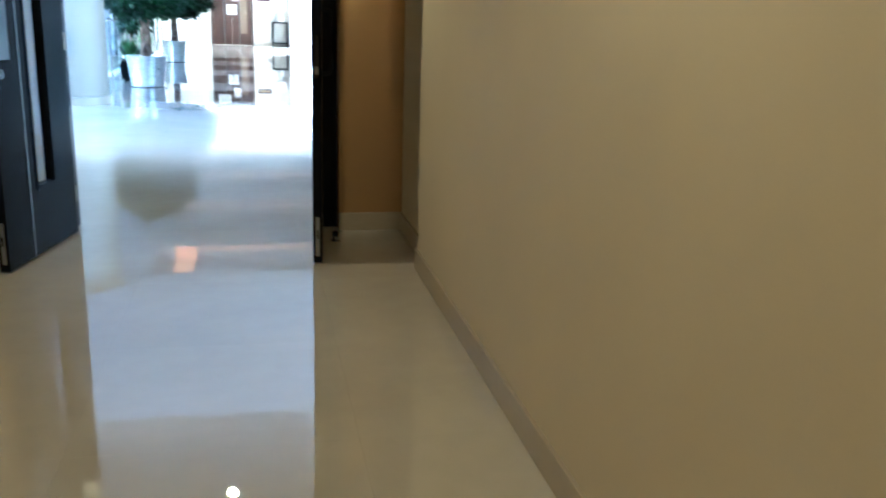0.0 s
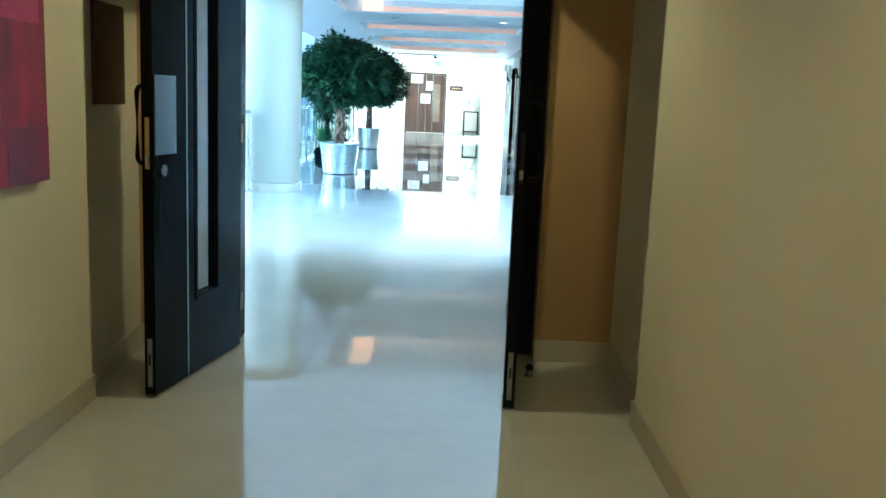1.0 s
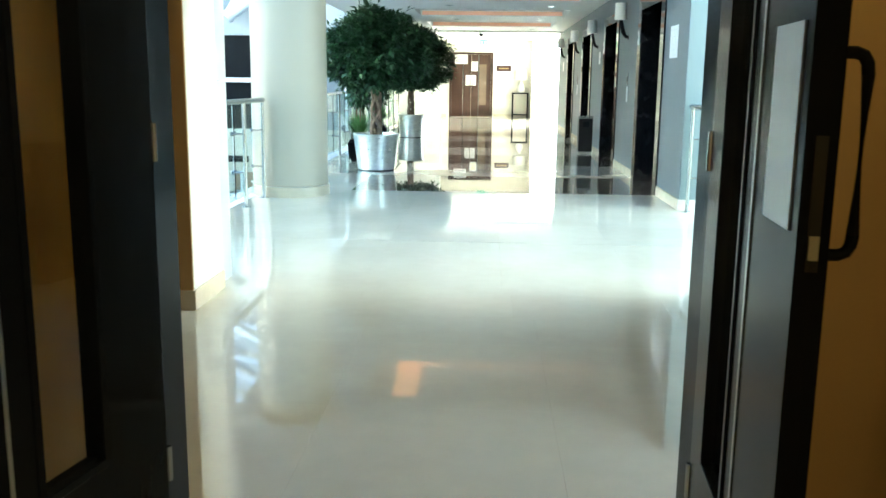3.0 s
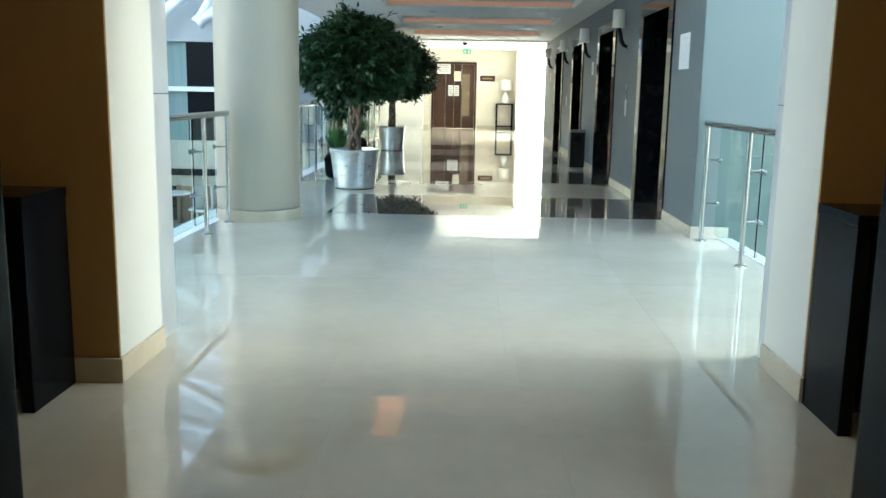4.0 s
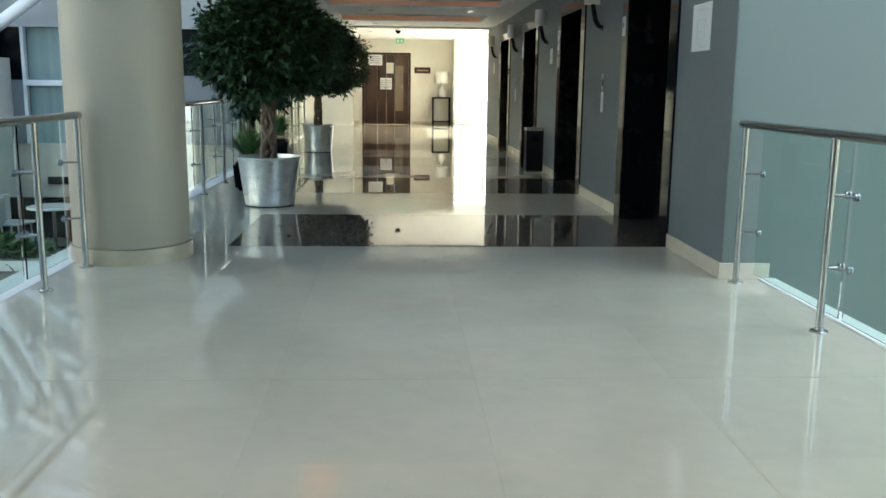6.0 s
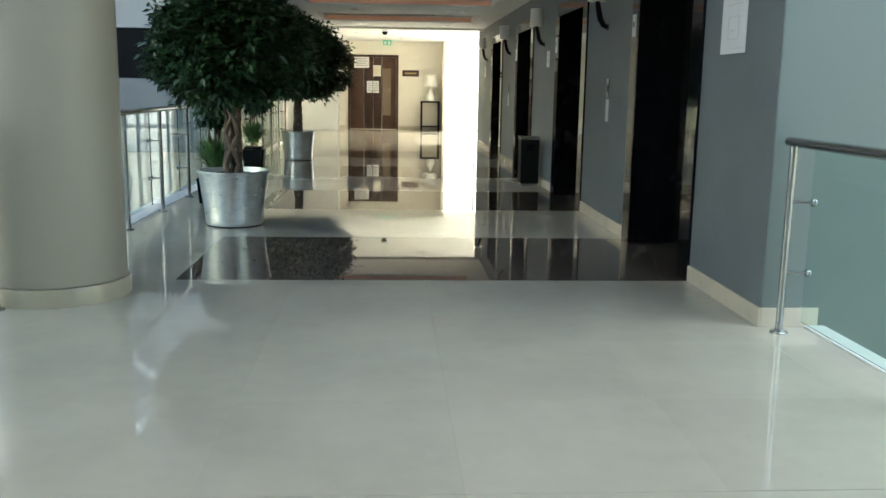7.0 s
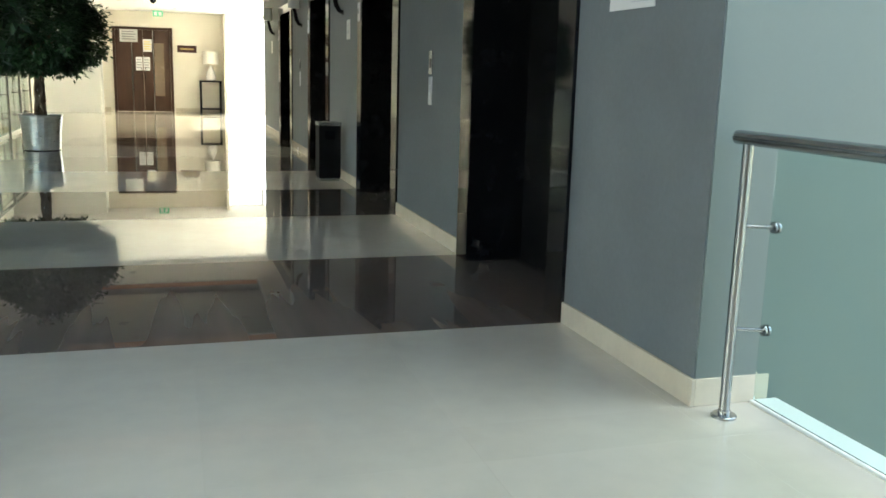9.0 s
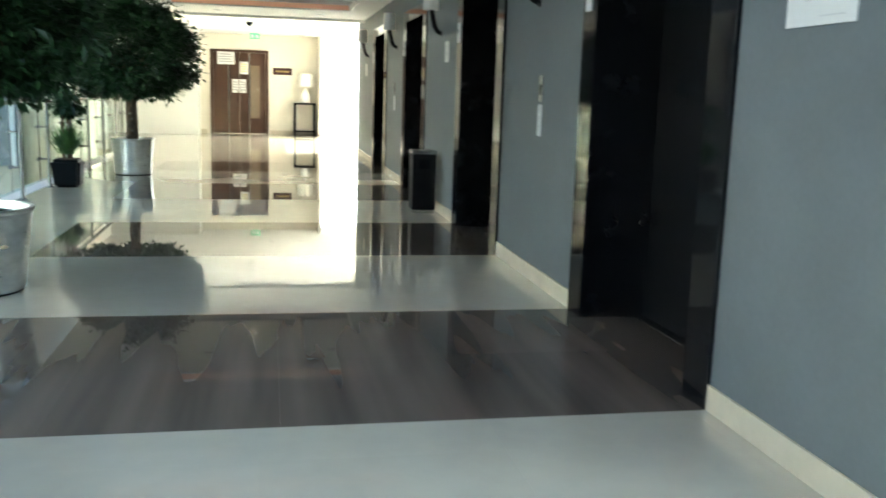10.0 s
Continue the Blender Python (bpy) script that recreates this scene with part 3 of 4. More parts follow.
for y, z, w, h, k in ((0.30, 0.0, 0.31, 0.20, 0), (-0.10, 0.22, 0.36, 0.30, 1), (-0.58, 0.50, 0.44, 0.40, 2), (-0.55, 0.06, 0.38, 0.34, 0), (0.26, 0.56, 0.30, 0.38, 1), (-0.06, 0.66, 0.22, 0.30, 0)):
    part("paint_patch", boxed(0.035, y, z + 0.004, 0.0362, y + w, z + h), PAINTS[k], t)
t = thing("room_sign", "dark maroon sign plate on the recess wall", "sign", (COR_L - 0.078, 5.87, 1.28))
part("plate", boxed(0, -0.19, 0, 0.014, 0.19, 0.46, bevel=0.003), SIGN_RED, t)
for k in range(3):
    part("text_bar", boxed(0.014, -0.10, 0.30 - 0.05 * k, 0.0155, 0.10 - 0.03 * k, 0.315 - 0.05 * k), SIGN_RED, t)

# downlights
for x, y, z, watts in LAMPS:
    t = thing("downlight", "round recessed ceiling downlight glowing warm", "lamp", (x, y, z), "corridor downlights")
    part("trim", lathe([(0.075, 0.0), (0.085, 0.004), (0.085, 0.014), (0.070, 0.014)], 32), WHITE_STEEL, t, smooth=True)
    part("lens", lathe([(0.06, 0.008), (0.06, 0.012)], 24), LAMP_GLOW, t, "glowing warm lens")


# vestibule consoles
def console(place, label, width, depth, height, mat, group="", back=True):
    t = thing("console_table", label, "console table", place, group)
    w, d, h = width / 2, depth / 2, height
    part("top", boxed(-w, -d, h - 0.045, w, d, h, bevel=0.004), mat, t)
    part("side_panel", boxed(-w + 0.004, -d + 0.004, 0, -w + 0.06, d - 0.004, h - 0.045, bevel=0.003), mat, t)
    part("side_panel", boxed(w - 0.06, -d + 0.004, 0, w - 0.004, d - 0.004, h - 0.045, bevel=0.003), mat, t)
    part("shelf", boxed(-w + 0.06, -d + 0.01, 0.10, w - 0.06, d - 0.01, 0.14), mat, t)
    if back:
        part("back_panel", boxed(-w + 0.06, d - 0.02, 0.14, w - 0.06, d - 0.004, h - 0.045), mat, t)
    return t


console((1.93, 8.70, 0), "black wooden console table against the tan wall", 0.70, 0.40, 0.90, BLACK_WOOD, "vestibule consoles")
console((-2.03, 8.71, 0), "black wooden console table against the tan wall", 0.68, 0.40, 0.90, BLACK_WOOD, "vestibule consoles")


# ---- glass railings ----
def railing(name, x, y0, y1, posts, out, label):
    t = thing(name, label, "railing", (0, 0, 0), "glass railings")
    top = 1.09
    hand = bmesh.new()
    rod(hand, (x, y0, top), (x, y1, top), 0.027, sides=24)
    for y in (y0, y1):
        bmesh.ops.create_uvsphere(hand, u_segments=16, v_segments=8, radius=0.027, matrix=Matrix.Translation((x, y, top)) @ Matrix.Diagonal((1, 0.45, 1, 1)))
    part("handrail", hand, STEEL, t, "brushed steel handrail", smooth=True)
    g = x + out * 0.115
    for i, y in enumerate(posts):
        p = part("post", rod(bmesh.new(), (x, y, 0.0), (x, y, top - 0.02), 0.021, sides=20), STEEL, t, smooth=True)
        part("base_flange", lathe([(0.05, 0.0), (0.05, 0.008), (0.046, 0.012), (0.024, 0.014), (0.024, 0.03)], 28, (x, y, 0)), STEEL, p, smooth=True)
        for z in (0.36, 0.76):
            for dy in (-0.05, 0.05):
                if (i == 0 and dy < 0 and y - y0 < 0.1) or (i == len(posts) - 1 and dy > 0 and y1 - y < 0.1):
                    continue
                pin = rod(bmesh.new(), (x, y, z), (g, y + dy, z), 0.008, sides=10)
                rod(pin, (g - out * 0.012, y + dy, z), (g - out * 0.005, y + dy, z), 0.022, sides=18)
                rod(pin, (g + out * 0.005, y + dy, z), (g + out * 0.014, y + dy, z), 0.022, sides=18)
                part("glass_clamp", pin, STEEL, p, smooth=True)
    stops = ([y0] if posts[0] - y0 > 0.15 else []) + list(posts) + ([y1] if y1 - posts[-1] > 0.15 else [])
    for a, b in zip(stops, stops[1:]):
        part("glass_panel", boxed(g - 0.005, a + 0.025, 0.07, g + 0.005, b - 0.025, 1.085, bevel=0.001), GLASS, t, "green-tinted glass panel", shadow=False)
        part("glass_cap", boxed(g - 0.008, a + 0.025, 1.085, g + 0.008, b - 0.025, 1.10), DARK_STEEL, t, "dark steel capping of the glass")
    return t


railing("railing", -2.325, 9.98, 13.89, [10.53, 11.82, 13.10, 13.86], -1, "steel and glass railing along the bridge, ending at the column")
railing("railing", -2.40, 14.95, 30.2, [15.60 + 1.28 * k for k in range(12)], -1, "long steel and glass railing along the lift lobby")
railing("railing", 2.27, 9.70, 13.41, [10.88, 12.10, 13.345], 1, "steel and glass railing beside the grey-green wall")


# ---- lifts ----
def lift(y, label):
    t = thing("lift", label, "lift", (WALL_X, y, 0), "lobby lifts")
    w, o, h, deep = LIFT_W, 0.20, 2.30, 0.43
    for a, b in ((0.0, o), (w - o, w)):
        part("jamb", boxed(-0.022, a, 0, 0.0, b, h + 0.12, bevel=0.003), BLACK_GRANITE, t, "polished black stone")
    part("head", boxed(-0.022, o, h, 0.0, w - o, h + 0.12, bevel=0.003), BLACK_GRANITE, t, "polished black stone")
    part("reveal", boxed(-0.02, o - 0.002, 0, deep, o + 0.02, h), BLACK_GRANITE, t)
    part("reveal", boxed(-0.02, w - o - 0.02, 0, deep, w - o + 0.002, h), BLACK_GRANITE, t)
    part("reveal_head", boxed(-0.02, o + 0.02, h - 0.02, deep, w - o - 0.02, h + 0.002), BLACK_GRANITE, t)
    mid = w / 2
    for a, b in ((o + 0.03, mid - 0.003), (mid + 0.003, w - o - 0.03)):
        d = part("door_panel", boxed(deep - 0.04, a, 0.012, deep - 0.005, b, h - 0.03, bevel=0.002), DARK_STEEL, t)
        part("edge_trim", boxed(deep - 0.044, (a if a > mid else b - 0.02), 0.012, deep - 0.039, (a + 0.02 if a > mid else b), h - 0.03), STEEL, d)
    part("sill", boxed(deep - 0.09, o + 0.02, 0.0, deep, w - o - 0.02, 0.008), STEEL, t)
    lan = part("lantern", boxed(-0.034, w - 0.15, 1.83, -0.022, w - 0.06, 2.02, bevel=0.002), PAPER, t, "small white direction indicator")
    part("arrow", boxed(-0.036, w - 0.12, 1.91, -0.034, w - 0.09, 1.96), BLACK_PLASTIC, lan)
    return t


for i, y in enumerate(LIFTS):
    lift(y, "lift with dark steel doors in a polished black stone frame")


def call_panel(y):
    t = thing("call_panel", "brushed steel lift call panel on the grey wall", "call panel", (WALL_X, y, 1.05), "lift call panels")
    part("lower_plate", boxed(-0.008, -0.042, 0.0, 0, 0.042, 0.22, bevel=0.001), SATIN, t)
    part("upper_plate", boxed(-0.008, -0.042, 0.24, 0, 0.042, 0.42, bevel=0.001), STEEL, t)
    part("display", boxed(-0.0095, -0.026, 0.29, -0.008, 0.026, 0.36), DARK_PANE, t)
    for z in (0.08, 0.14):
        part("button", rod(bmesh.new(), (-0.013, 0, z), (-0.008, 0, z), 0.014, sides=20), SATIN, t)
    return t


call_panel(17.42)
call_panel(24.95)


def sconce(y):
    t = thing("wall_sconce", "wall sconce with a white shade on a curved black arm", "wall lamp", (WALL_X, y, 1.95), "lobby sconces")
    part("back_plate", boxed(-0.012, -0.025, 0.0, 0, 0.025, 0.06, bevel=0.004), BLACK_PLASTIC, t)
    part("arm", tube(bmesh.new(), [(-0.015, 0, 0.03), (-0.05, 0, 0.05), (-0.085, 0, 0.11), (-0.10, 0, 0.18), (-0.115, 0, 0.25), (-0.125, 0, 0.30)],
                     [0.022, 0.027, 0.030, 0.029, 0.026, 0.020]), BLACK_PLASTIC, t, smooth=True)
    part("shade", lathe([(0.088, 0.28), (0.082, 0.52), (0.078, 0.52), (0.084, 0.284)], 28, (-0.13, 0, 0)), SHADE, t, "white fabric shade", smooth=True)
    return t


for y in (17.55, 21.25, 24.75, 28.6):
    sconce(y)


def wall_notice(y0, y1, z0, z1, bars):
    t = thing("wall_notice", "white printed notice in a thin clear holder", "notice", (WALL_X, (y0 + y1) / 2, z0), "wall notices")
    w = (y1 - y0) / 2
    h = z1 - z0
    part("sheet", boxed(-0.006, -w, 0, -0.001, w, h, bevel=0.001), PAPER, t)
    for a, b, c, d in bars:
        part("print_bar", boxed(-0.0072, -w + 2 * w * a, h * c, -0.006, -w + 2 * w * b, h * d), INK_FAINT, t)
    return t


wall_notice(13.99, 14.40, 1.60, 1.95, [(0.15, 0.5, 0.08, 0.095), (0.28, 0.30, 0.25, 0.66), (0.70, 0.72, 0.25, 0.66), (0.28, 0.72, 0.645, 0.66), (0.30, 0.70, 0.25, 0.262), (0.45, 0.62, 0.40, 0.415), (0.2, 0.8, 0.86, 0.875)])
wall_notice(20.80, 21.00, 1.66, 1.88, [(0.2, 0.8, 0.3, 0.5), (0.35, 0.65, 0.62, 0.8)])
wall_notice(28.95, 29.15, 1.62, 1.86, [(0.2, 0.8, 0.3, 0.5)])

# litter bin
t = thing("litter_bin", "square black litter bin with an ash tray and steel foot", "bin", (2.015, 21.13, 0))
part("foot", boxed(-0.145, -0.145, 0, 0.145, 0.145, 0.04, bevel=0.006), STEEL, t)
part("body", boxed(-0.16, -0.16, 0.04, 0.16, 0.16, 0.66, bevel=0.010), BLACK_PLASTIC, t)
bm = bmesh.new()
for b in ((-0.165, -0.165, 0.165, -0.135), (-0.165, 0.135, 0.165, 0.165), (-0.165, -0.135, -0.135, 0.135), (0.135, -0.135, 0.165, 0.135)):
    box(bm, b[0], b[1], 0.66, b[2], b[3], 0.70)
part("ash_tray_rim", bm, STEEL, t, "steel rim")
part("sand", boxed(-0.135, -0.135, 0.66, 0.135, 0.135, 0.675), CREAM_STONE, t)
t.scale = (0.82, 0.82, 1.0)
part("slot", boxed(-0.07, -0.162, 0.50, 0.07, -0.157, 0.60), DARK_PANE, t)

# ---- far end ----
t = tagged(thing("door_2", "closed dark walnut double doors at the lobby's end", "door"), kind="structure")
part("door_frame", boxed(FD_L, FAR_Y - 0.03, 0, FD_L + 0.07, FAR_Y + 0.1, FD_H), WOOD_DOOR, t)
part("door_frame", boxed(FD_R - 0.07, FAR_Y - 0.03, 0, FD_R, FAR_Y + 0.1, FD_H), WOOD_DOOR, t)
part("door_frame", boxed(FD_L + 0.07, FAR_Y - 0.03, FD_H - 0.07, FD_R - 0.07, FAR_Y + 0.1, FD_H), WOOD_DOOR, t)
fm = (FD_L + FD_R) / 2
for a, b, s in ((FD_L + 0.075, fm - 0.003, 1), (fm + 0.003, FD_R - 0.075, -1)):
    leaf = part("leaf", boxed(a, FAR_Y + 0.01, 0.01, b, FAR_Y + 0.06, FD_H - 0.075, bevel=0.003), WOOD_DOOR, t)
    strip = a + (b - a) * (0.59 if s > 0 else 0.37)
    part("steel_inlay", boxed(strip - 0.016, FAR_Y + 0.005, 0.02, strip + 0.016, FAR_Y + 0.01, FD_H - 0.08), STEEL, leaf)
    if s < 0:
        part("vision_panel", boxed(-0.20, FAR_Y + 0.004, 0.45, 0.07, FAR_Y + 0.010, 1.95), BRONZE_PANE, leaf, "bronze tinted vision panel")
    hx = b - 0.05 if s > 0 else a + 0.05
    part("handle", tube(bmesh.new(), [(hx, FAR_Y + 0.01, 0.95), (hx, FAR_Y - 0.04, 0.96), (hx, FAR_Y - 0.04, 1.24), (hx, FAR_Y + 0.01, 1.25)], 0.011), STEEL, leaf, smooth=True)


def door_notice(x, z, w, h, mat, label):
    t = thing("door_notice", label, "notice", (x, FAR_Y + 0.004, z), "papers on the end doors")
    part("sheet", boxed(-w / 2, -0.003, 0, w / 2, 0.0, h), PAPER, t)
    for k in range(4):
        part("print_bar", boxed(-w * 0.38, -0.0042, h * (0.18 + 0.19 * k), w * (0.38 - 0.08 * (k % 2)), -0.003, h * (0.26 + 0.19 * k)), mat, t)
    return t


door_notice(-0.875, 1.96, 0.48, 0.36, INK_GREY, "wide white notice with grey lines on the end doors")
door_notice(-0.375, 1.70, 0.24, 0.35, YELLOW_PRINT, "white notice with yellow print on the end doors")
door_notice(-0.615, 1.17, 0.18, 0.38, INK_GREY, "narrow white paper taped on the end doors")
door_notice(-0.41, 1.17, 0.18, 0.38, INK_GREY, "narrow white paper taped on the end doors")
t = thing("door_plaque", "dark bronze plaque on the cream end wall", "sign", (0.71, FAR_Y, 1.71))
part("plate", boxed(-0.27, -0.015, 0, 0.27, 0, 0.20, bevel=0.003), SIGN_RED, t)
part("text_bar", boxed(-0.19, -0.017, 0.075, 0.19, -0.015, 0.125), BRASS, t)
console((1.34, FAR_Y - 0.23, 0), "black console table against the cream end wall", 0.62, 0.40, 0.93, BLACK_WOOD, back=False)
t = thing("table_lamp", "white ceramic table lamp with a drum shade", "lamp", (1.36, FAR_Y - 0.23, 0.93))
part("base", lathe([(0.10, 0), (0.13, 0.02), (0.145, 0.12), (0.12, 0.24), (0.05, 0.36), (0.025, 0.42), (0.02, 0.44)], 32), CERAMIC, t, smooth=True)
part("stem", rod(bmesh.new(), (0, 0, 0.43), (0, 0, 0.56), 0.01), BRASS, t)
part("shade", lathe([(0.235, 0.47), (0.215, 0.83), (0.21, 0.83), (0.23, 0.474)], 36), SHADE, t, "white drum shade", smooth=True)
t = thing("exit_sign", "green glowing exit sign hanging from the ceiling", "sign", (-0.05, 36.6, 2.62))
part("panel", boxed(-0.13, -0.015, 0.01, 0.13, 0.015, 0.16, bevel=0.004), GREEN_GLOW, t)
part("pictogram", boxed(-0.10, -0.018, 0.03, -0.02, -0.015, 0.13), PAPER, t)
part("pictogram", boxed(0.02, -0.018, 0.03, 0.10, -0.015, 0.13), PAPER, t)
part("hanger", rod(bmesh.new(), (-0.1, 0, 0.16), (-0.1, 0, 0.20), 0.005), WHITE_STEEL, t)
part("hanger", rod(bmesh.new(), (0.1, 0, 0.16), (0.1, 0, 0.20), 0.005), WHITE_STEEL, t)
t = thing("ceiling_camera", "white dome camera under the lobby ceiling", "camera", (-0.10, 32.5, 2.82))
part("mount", lathe([(0.09, -0.03), (0.09, 0.0)], 24), WHITE_STEEL, t)
part("dome", lathe([(0.01, -0.12), (0.05, -0.10), (0.075, -0.06), (0.08, -0.03)], 24), DARK_PANE, t, smooth=True)
for x, y in ((0.9, 31.0), (0.9, 33.6), (-0.9, 31.0), (-0.9, 33.6), (0.4, 35.8), (1.2, 35.8)):
    t = thing("ceiling_spot", "small unlit round ceiling spot", "lamp", (x, y, 2.82), "ceiling spots")
    part("trim", lathe([(0.07, -0.008), (0.085, -0.004), (0.085, 0.0)], 24), SATIN, t, smooth=True)
    part("lens", lathe([(0.05, -0.010), (0.05, -0.006)], 20), CERAMIC, t)
for x in (-0.6, 1.3):
    for y in LIFTS:
        t = thing("ceiling_spot", "small unlit round ceiling spot", "lamp", (x, y + LIFT_W + 0.93, CEIL), "ceiling spots")
        part("trim", lathe([(0.07, -0.008), (0.085, -0.004), (0.085, 0.0)], 24), SATIN, t, smooth=True)
        part("lens", lathe([(0.05, -0.010), (0.05, -0.006)], 20), CERAMIC, t)


# ---- trees and planters ----
def leaf_cloud(rng, clumps, per, size, mid, radii, droop=0.35):
    """Many small folded leaves in clumps over an uneven crown."""
    verts, faces = [], []
    for _ in range(clumps):
        d = Vector((rng.gauss(0, 1), rng.gauss(0, 1), rng.gauss(0, 1))).normalized()
        bump = 0.86 + 0.22 * noise.noise(d * 2.3) + 0.10 * noise.noise(d * 6.0)
        r = bump * (0.45 + 0.55 * rng.random() ** 0.35)
        dz = d.z if d.z > 0 else max(d.z * 1.25, -0.80)
        c = Vector((mid[0] + d.x * radii[0] * r, mid[1] + d.y * radii[1] * r, mid[2] + dz * radii[2] * r))
        for _ in range(per):
            p = c + Vector((rng.gauss(0, 0.06), rng.gauss(0, 0.06), rng.gauss(0, 0.05)))
            way = (Vector((rng.gauss(0, 1), rng.gauss(0, 1), rng.gauss(0, 0.6) - droop)) + d * 0.8).normalized()
            across = way.cross(Vector((rng.gauss(0, 0.5), rng.gauss(0, 0.5), 1))).normalized()
            up = across.cross(way)
            ln = size * rng.uniform(0.7, 1.25)
            k = len(verts)
            verts += [p, p + way * ln * 0.45 + across * ln * 0.24 + up * ln * 0.06, p + way * ln, p + way * ln * 0.45 - across * ln * 0.24 + up * ln * 0.06]
            faces += [(k, k + 1, k + 2), (k, k + 2, k + 3)]
    return verts, faces


def add_mesh(name, verts, faces, mat, parent, label=""):
    me = bpy.data.meshes.new(name)
    me.from_pydata([tuple(v) for v in verts], [], faces)
    me.materials.append(mat)
    ob = new(name, me)
    ob.parent = parent
    if label:
        ob["label"] = label
    return ob


def metal_pot(name, place, r0, r1, h, label):
    t = thing(name, label, "plant pot", place, "silver pots")
    part("foot", lathe([(r0 - 0.008, 0), (r0 - 0.006, 0.012)], 48), BLACK_PLASTIC, t)
    shell = lathe([(r0 - 0.006, 0.012), (r0, 0.022), *[(r0 + (r1 - r0) * k / 14, h * k / 14) for k in range(1, 13)], (r1 - 0.004, h - 0.03), (r1 + 0.008, h - 0.02), (r1 + 0.01, h - 0.006), (r1 + 0.004, h),
                        (r1 - 0.02, h), (r1 - 0.028, h - 0.05), (0.05, h - 0.06)], 72)
    for v in shell.verts:
        d = Vector((v.co.x, v.co.y, 0)).normalized()
        wave = noise.noise(Vector((v.co.x * 9, v.co.y * 9, v.co.z * 5))) * 0.0035 + noise.noise(Vector((v.co.x * 24, v.co.y * 24, v.co.z * 14))) * 0.0022
        v.co += d * wave * (1.0 if 0.02 < v.co.z < h - 0.025 else 0.2)
    part("body", shell, SILVER_POT, t, smooth=True)
    part("soil", lathe([(r1 - 0.04, h - 0.055), (r1 * 0.6, h - 0.035), (0.02, h - 0.03)], 40), SOIL, t, smooth=True)
    return t


def ficus(place, base, crown, radii, strand, seed, label):
    rng = random.Random(seed)
    t = thing("ficus_tree", label, "tree", (*place, base), "potted trees")
    trunk_top = crown - radii[2] * 0.35 - base
    for k in range(6):
        ph = 2 * math.pi * k / 6
        turn = 3.4 if k % 2 else -3.4
        pts, rad = [], []
        for i in range(57):
            f = i / 56
            r = strand * (1.15 - 0.35 * f + (1.0 * f ** 6))
            a = ph + turn * f * 2.0 + 0.18 * math.sin(11 * f + k)
            pts.append((r * math.cos(a), r * math.sin(a), f * trunk_top))
            rad.append(0.022 * (1.25 - 0.45 * f) * (1 + 0.12 * math.sin(9 * f + 2 * k)))
        part("trunk", tube(bmesh.new(), pts, rad, 8), BARK, t, "braided trunk strand", smooth=True)
    limbs = bmesh.new()
    for k in range(14):
        a = 2 * math.pi * k / 14 + rng.uniform(-0.2, 0.2)
        up = rng.uniform(0.1, 1.0)
        tip = Vector((math.cos(a) * radii[0] * (1.0 - 0.5 * up), math.sin(a) * radii[1] * (1.0 - 0.5 * up), crown - base + radii[2] * (up - 0.35)))
        s = Vector((0.03 * math.cos(a), 0.03 * math.sin(a), trunk_top - 0.02))
        tube(limbs, [s, s.lerp(tip, 0.4) + Vector((0, 0, 0.05)), s.lerp(tip, 0.75) + Vector((0, 0, 0.03)), tip * 0.92], [0.016, 0.011, 0.007, 0.003], 6)
    part("limbs", limbs, BARK, t, smooth=True)
    v, f = leaf_cloud(rng, 1700, 11, 0.094, (0, 0, crown - base), radii)
    add_mesh("crown", v, f, LEAF, t, "dense clipped crown of small glossy leaves")
    return t


metal_pot("plant_pot", (-1.49, 17.30, 0), 0.272, 0.34, 0.54, "large hammered silver pot on the marble floor")
ficus((-1.49, 17.30), 0.50, 1.74, (0.77, 0.77, 0.64), 0.062, 3, "clipped ficus tree with a braided trunk in a silver pot")
metal_pot("plant_pot", (-1.66, 25.20, 0), 0.255, 0.305, 0.54, "hammered silver pot farther down the lobby")
ficus((-1.66, 25.20), 0.50, 1.80, (1.02, 0.95, 0.85), 0.056, 8, "clipped ficus tree with a braided trunk in a silver pot")


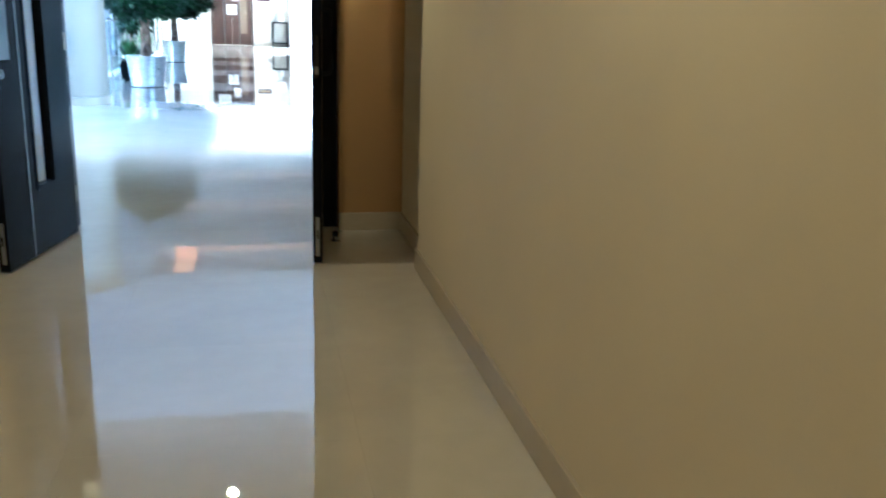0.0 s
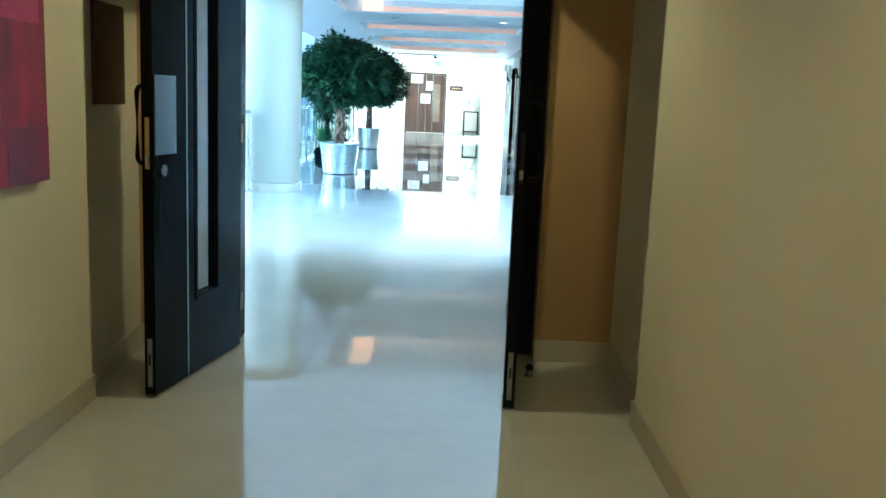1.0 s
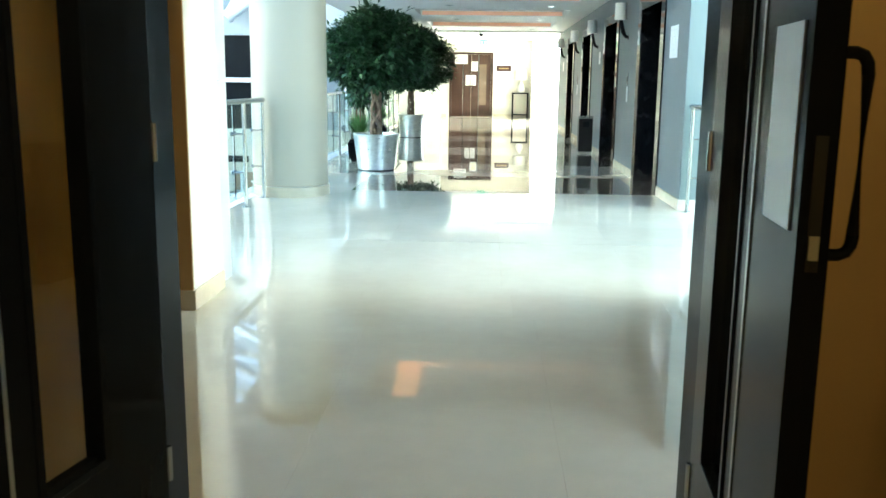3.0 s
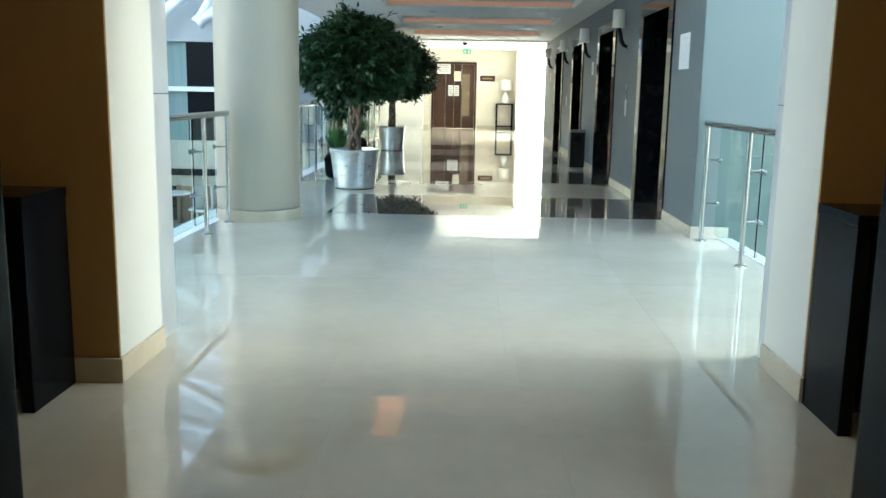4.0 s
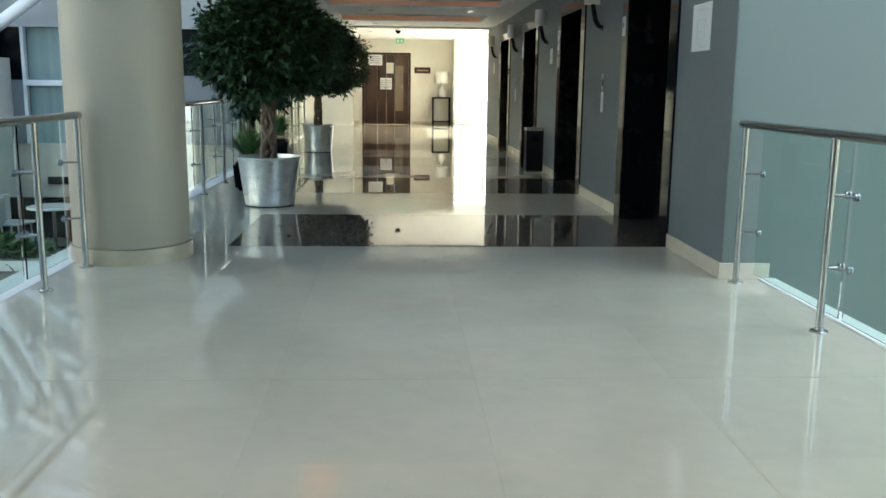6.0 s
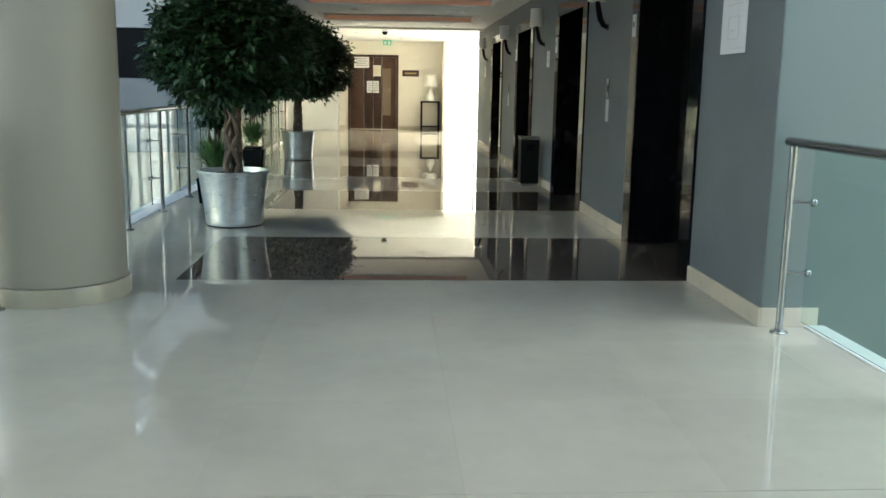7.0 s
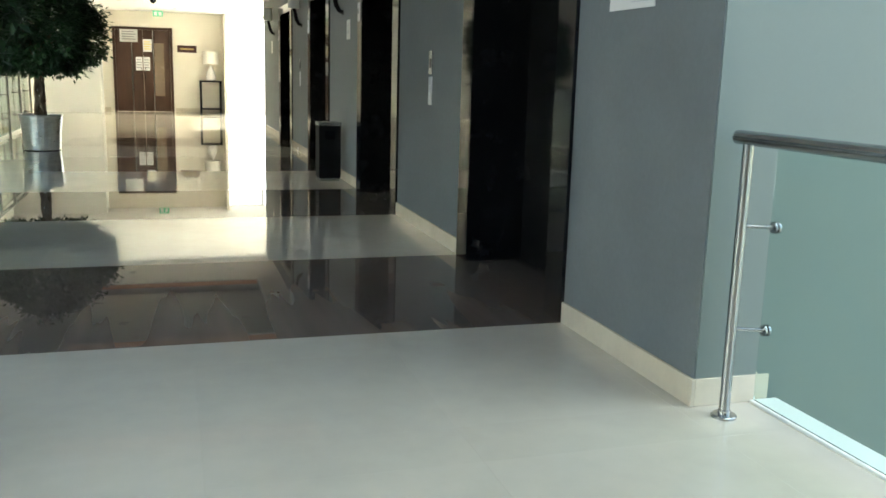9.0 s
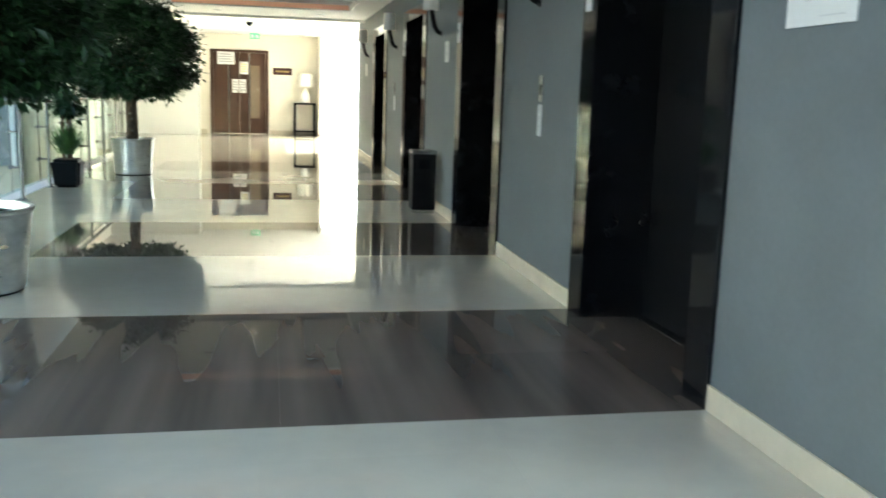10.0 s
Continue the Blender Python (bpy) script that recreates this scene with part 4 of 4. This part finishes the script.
def cane_plant(place, seed, scale=1.0):
    rng = random.Random(seed)
    t = thing("cane_plant", "potted cane palm with two leaf tufts in a black planter", "potted plant", (*place, 0), "cane palms")
    h = 0.35
    bm = boxed(-0.18, -0.18, 0, 0.18, 0.18, h)
    for v in bm.verts:
        if v.co.z < 0.01:
            v.co.x *= 0.84
            v.co.y *= 0.84
    bmesh.ops.bevel(bm, geom=list(bm.edges), offset=0.035, segments=3, affect="EDGES")
    part("planter", bm, BLACK_PLASTIC, t, "black tapered planter")
    part("soil", boxed(-0.14, -0.14, h, 0.14, 0.14, h + 0.008), SOIL, t)
    tops = []
    for k in range(5):
        a = 2 * math.pi * k / 5
        b = Vector((0.05 * math.cos(a), 0.05 * math.sin(a), h))
        e = Vector((0.06 * math.cos(a + 0.4), 0.06 * math.sin(a + 0.4), 1.18 * scale + 0.06 * math.sin(3 * k)))
        part("cane", tube(bmesh.new(), [b, b.lerp(e, 0.5), e], [0.011, 0.010, 0.009], 8), BARK, t, smooth=True)
        tops.append(e)
    verts, faces = [], []
    for c, n, ln in [(Vector((0, 0, 0.42)), 300, 0.46)]:
        for _ in range(n):
            way = Vector((rng.gauss(0, 0.34), rng.gauss(0, 0.34), rng.uniform(0.3, 1.3))).normalized()
            side = way.cross(Vector((0, 0, 1))).normalized() * 0.008
            p = c + Vector((rng.gauss(0, 0.03), rng.gauss(0, 0.03), 0))
            k = len(verts)
            l2 = ln * rng.uniform(0.6, 1.0)
            verts += [p - side, p + side, p + way * l2 * 0.6 + side * 1.4 - Vector((0, 0, 0.005)), p + way * l2 - Vector((0, 0, 0.04)), p + way * l2 * 0.6 - side * 1.4 - Vector((0, 0, 0.005))]
            faces += [(k, k + 1, k + 2), (k, k + 2, k + 4), (k + 2, k + 3, k + 4)]
    add_mesh("lower_tuft", verts, faces, PALM, t, "spiky bright green tuft")
    v, f = leaf_cloud(rng, 60, 8, 0.11, (0, 0, 1.12 * scale), (0.10, 0.10, 0.20), 1.2)
    add_mesh("upper_tuft", v, f, LEAF, t, "drooping dark green leaves")
    return t


cane_plant((-1.95, 18.72), 5)
cane_plant((-2.20, 23.40), 6)

# ---- atrium: steel struts, storey below ----
def strut(a, b, r):
    t = thing("roof_strut", "white painted diagonal steel tube of the atrium roof", "strut", (0, 0, 0), "atrium struts")
    part("tube", rod(bmesh.new(), a, b, r, sides=20), WHITE_STEEL, t, smooth=True)
    part("collar", rod(bmesh.new(), a, Vector(a).lerp(Vector(b), 0.03), r * 1.3, sides=20), WHITE_STEEL, t, smooth=True)
    return t


foot = (-7.7, 23.4, 1.70)
for tip in ((-3.1, 23.9, 5.2), (-6.3, 23.9, 5.2), (-7.6, 23.9, 5.2), (-10.5, 23.9, 5.2)):
    strut(foot, tip, 0.11)
strut((-8.2, 23.4, 1.70), (-6.7, 23.9, 5.2), 0.10)
strut((-9.4, 23.4, 1.70), (-5.0, 23.9, 4.6), 0.11)
strut((-5.5, 23.5, 2.62), (-3.0, 23.8, 4.3), 0.11)
strut((-5.5, 23.5, 2.62), (-4.1, 23.8, 5.0), 0.10)
for k in range(5):
    strut((-2.92, 14.0 + 2.0 * k, 5.0), (-6.0, 15.0 + 2.0 * k, 3.8), 0.11)
    strut((-2.92, 15.9 + 2.0 * k, 5.0), (-6.0, 15.0 + 2.0 * k, 3.8), 0.11)

t = thing("lower_fascia", "dark fascia strip on the storey below", "fascia", (-5.9, FAC_Y + 0.1, -0.55))
part("strip", boxed(-0.62, -0.06, 0, 0.62, 0, 0.14, bevel=0.004), DARK_PANE, t)
t = thing("lower_partition", "low oak framed partition on the terrace below", "partition", (-6.0, FAC_Y - 0.5, -1.5))
for x in (-1.6, -0.8, 0.0, 0.8, 1.6):
    part("post", boxed(x - 0.04, -0.04, 0, x + 0.04, 0.04, 0.8), WOOD_LIGHT, t)
for x in (-1.6, -0.8, 0.0, 0.8):
    part("panel", boxed(x + 0.04, -0.01, 0.05, x + 0.76, 0.01, 0.78), (DARK_PANE if x < 0 else WOOD_LIGHT), t)


def lower_chair(x, y, turn):
    t = thing("lounge_chair", "white moulded chair on the terrace below", "chair", (x, y, -1.5), "chairs below", turn)
    part("seat", boxed(-0.24, -0.24, 0.42, 0.24, 0.24, 0.47, bevel=0.015), CERAMIC, t)
    part("backrest", boxed(-0.24, 0.20, 0.47, 0.24, 0.25, 0.92, bevel=0.02), CERAMIC, t)
    for sx in (-0.2, 0.2):
        for sy in (-0.2, 0.2):
            part("leg", rod(bmesh.new(), (sx, sy, 0), (sx * 0.9, sy * 0.9, 0.42), 0.016, sides=8), CERAMIC, t)
    return t


def lower_table(x, y):
    t = thing("cafe_table", "round white table on the terrace below", "table", (x, y, -1.5), "tables below")
    part("tabletop", lathe([(0.40, 0.71), (0.42, 0.72), (0.42, 0.74), (0.40, 0.75)], 32), CERAMIC, t)
    part("column", rod(bmesh.new(), (0, 0, 0.02), (0, 0, 0.71), 0.03), STEEL, t)
    part("foot", lathe([(0.24, 0), (0.22, 0.02)], 28), STEEL, t)
    return t


for x, y in ((-7.6, 22.4), (-5.9, 22.6), (-4.3, 22.2), (-9.6, 22.5)):
    lower_table(x, y)
    lower_chair(x - 0.7, y + 0.1, 80)
    lower_chair(x + 0.7, y - 0.1, -85)


def shrub_bed(x, y, w, d, seed):
    t = thing("planter_bed", "low white planter full of green shrubs", "planter", (x, y, -1.5), "planters below")
    part("trough", boxed(-w / 2, -d / 2, 0, w / 2, d / 2, 0.16, bevel=0.01), WHITE_WALL, t)
    v, f = leaf_cloud(random.Random(seed), 260, 8, 0.14, (0, 0, 0.22), (w * 0.52, d * 0.6, 0.26), -0.4)
    add_mesh("shrub", v, f, SHRUB, t, "dense green shrub leaves")
    return t


shrub_bed(-6.4, 21.2, 1.9, 0.8, 11)
shrub_bed(-4.2, 21.1, 1.6, 0.7, 12)
shrub_bed(-8.6, 21.2, 1.8, 0.8, 13)

# ---- floor tiles ----
TILE, BAND = 0.92, 1.84
tile_meshes = {}


def tile(name, x0, y0, x1, y1, mat, parent):
    key = (round(x1 - x0, 3), round(y1 - y0, 3), mat.name)
    if key not in tile_meshes:
        g = 0.0002
        bm = boxed(-key[0] / 2 + g, -key[1] / 2 + g, -0.021, key[0] / 2 - g, key[1] / 2 - g, 0.0)
        tile_meshes[key] = mesh_of("tile", bm, mat)
    ob = new(name, tile_meshes[key])
    ob.location = ((x0 + x1) / 2, (y0 + y1) / 2, 0.0)
    ob.parent = parent


def steps(a, b, size):
    out = [a]
    while out[-1] + size < b - 0.05:
        out.append(out[-1] + size)
    return out + [b]


def pave(x0, y0, x1, y1, parent, mat=MARBLE, name="tile", size=TILE):
    for a, b in zip(steps(x0, x1, size), steps(x0, x1, size)[1:]):
        for c, d in zip(steps(y0, y1, size), steps(y0, y1, size)[1:]):
            tile(name, a, c, b, d, mat, parent)


pave(-2.3, DOOR_Y + 0.16, 2.3, 8.94, floor_corridor)
pave(COR_L, -4.0, COR_R, 5.41, floor_corridor)
pave(COR_L - 0.08, 5.41, COR_R + 0.06, DOOR_Y + 0.16, floor_corridor)
pave(POR_L, 8.94, POR_R, 9.50, floor_bridge)
pave(EDGE_L, 9.50, EDGE_R, 11.33, floor_bridge)
pave(EDGE_L, 11.333, EDGE_R, BLOCK_Y, floor_bridge)
pave(EDGE_L, BLOCK_Y, WALL_X, LIFTS[0], floor_bridge)
for i, y in enumerate(LIFTS):
    pave(-1.47, y, WALL_X, y + BAND, floor_bridge, BROWN_MARBLE, "dark_tile")
    pave(EDGE_L, y, -1.47, y + BAND, floor_bridge)
    pave(WALL_X, y + 0.2, WALL_X + 0.44, y + LIFT_W - 0.2, floor_bridge, BROWN_MARBLE, "dark_tile")
    pave(EDGE_L, y + BAND, WALL_X, (LIFTS[i + 1] if i < 3 else 30.5), floor_bridge)
pave(-4.0, 30.5, 6.0, FAR_Y, floor_bridge)
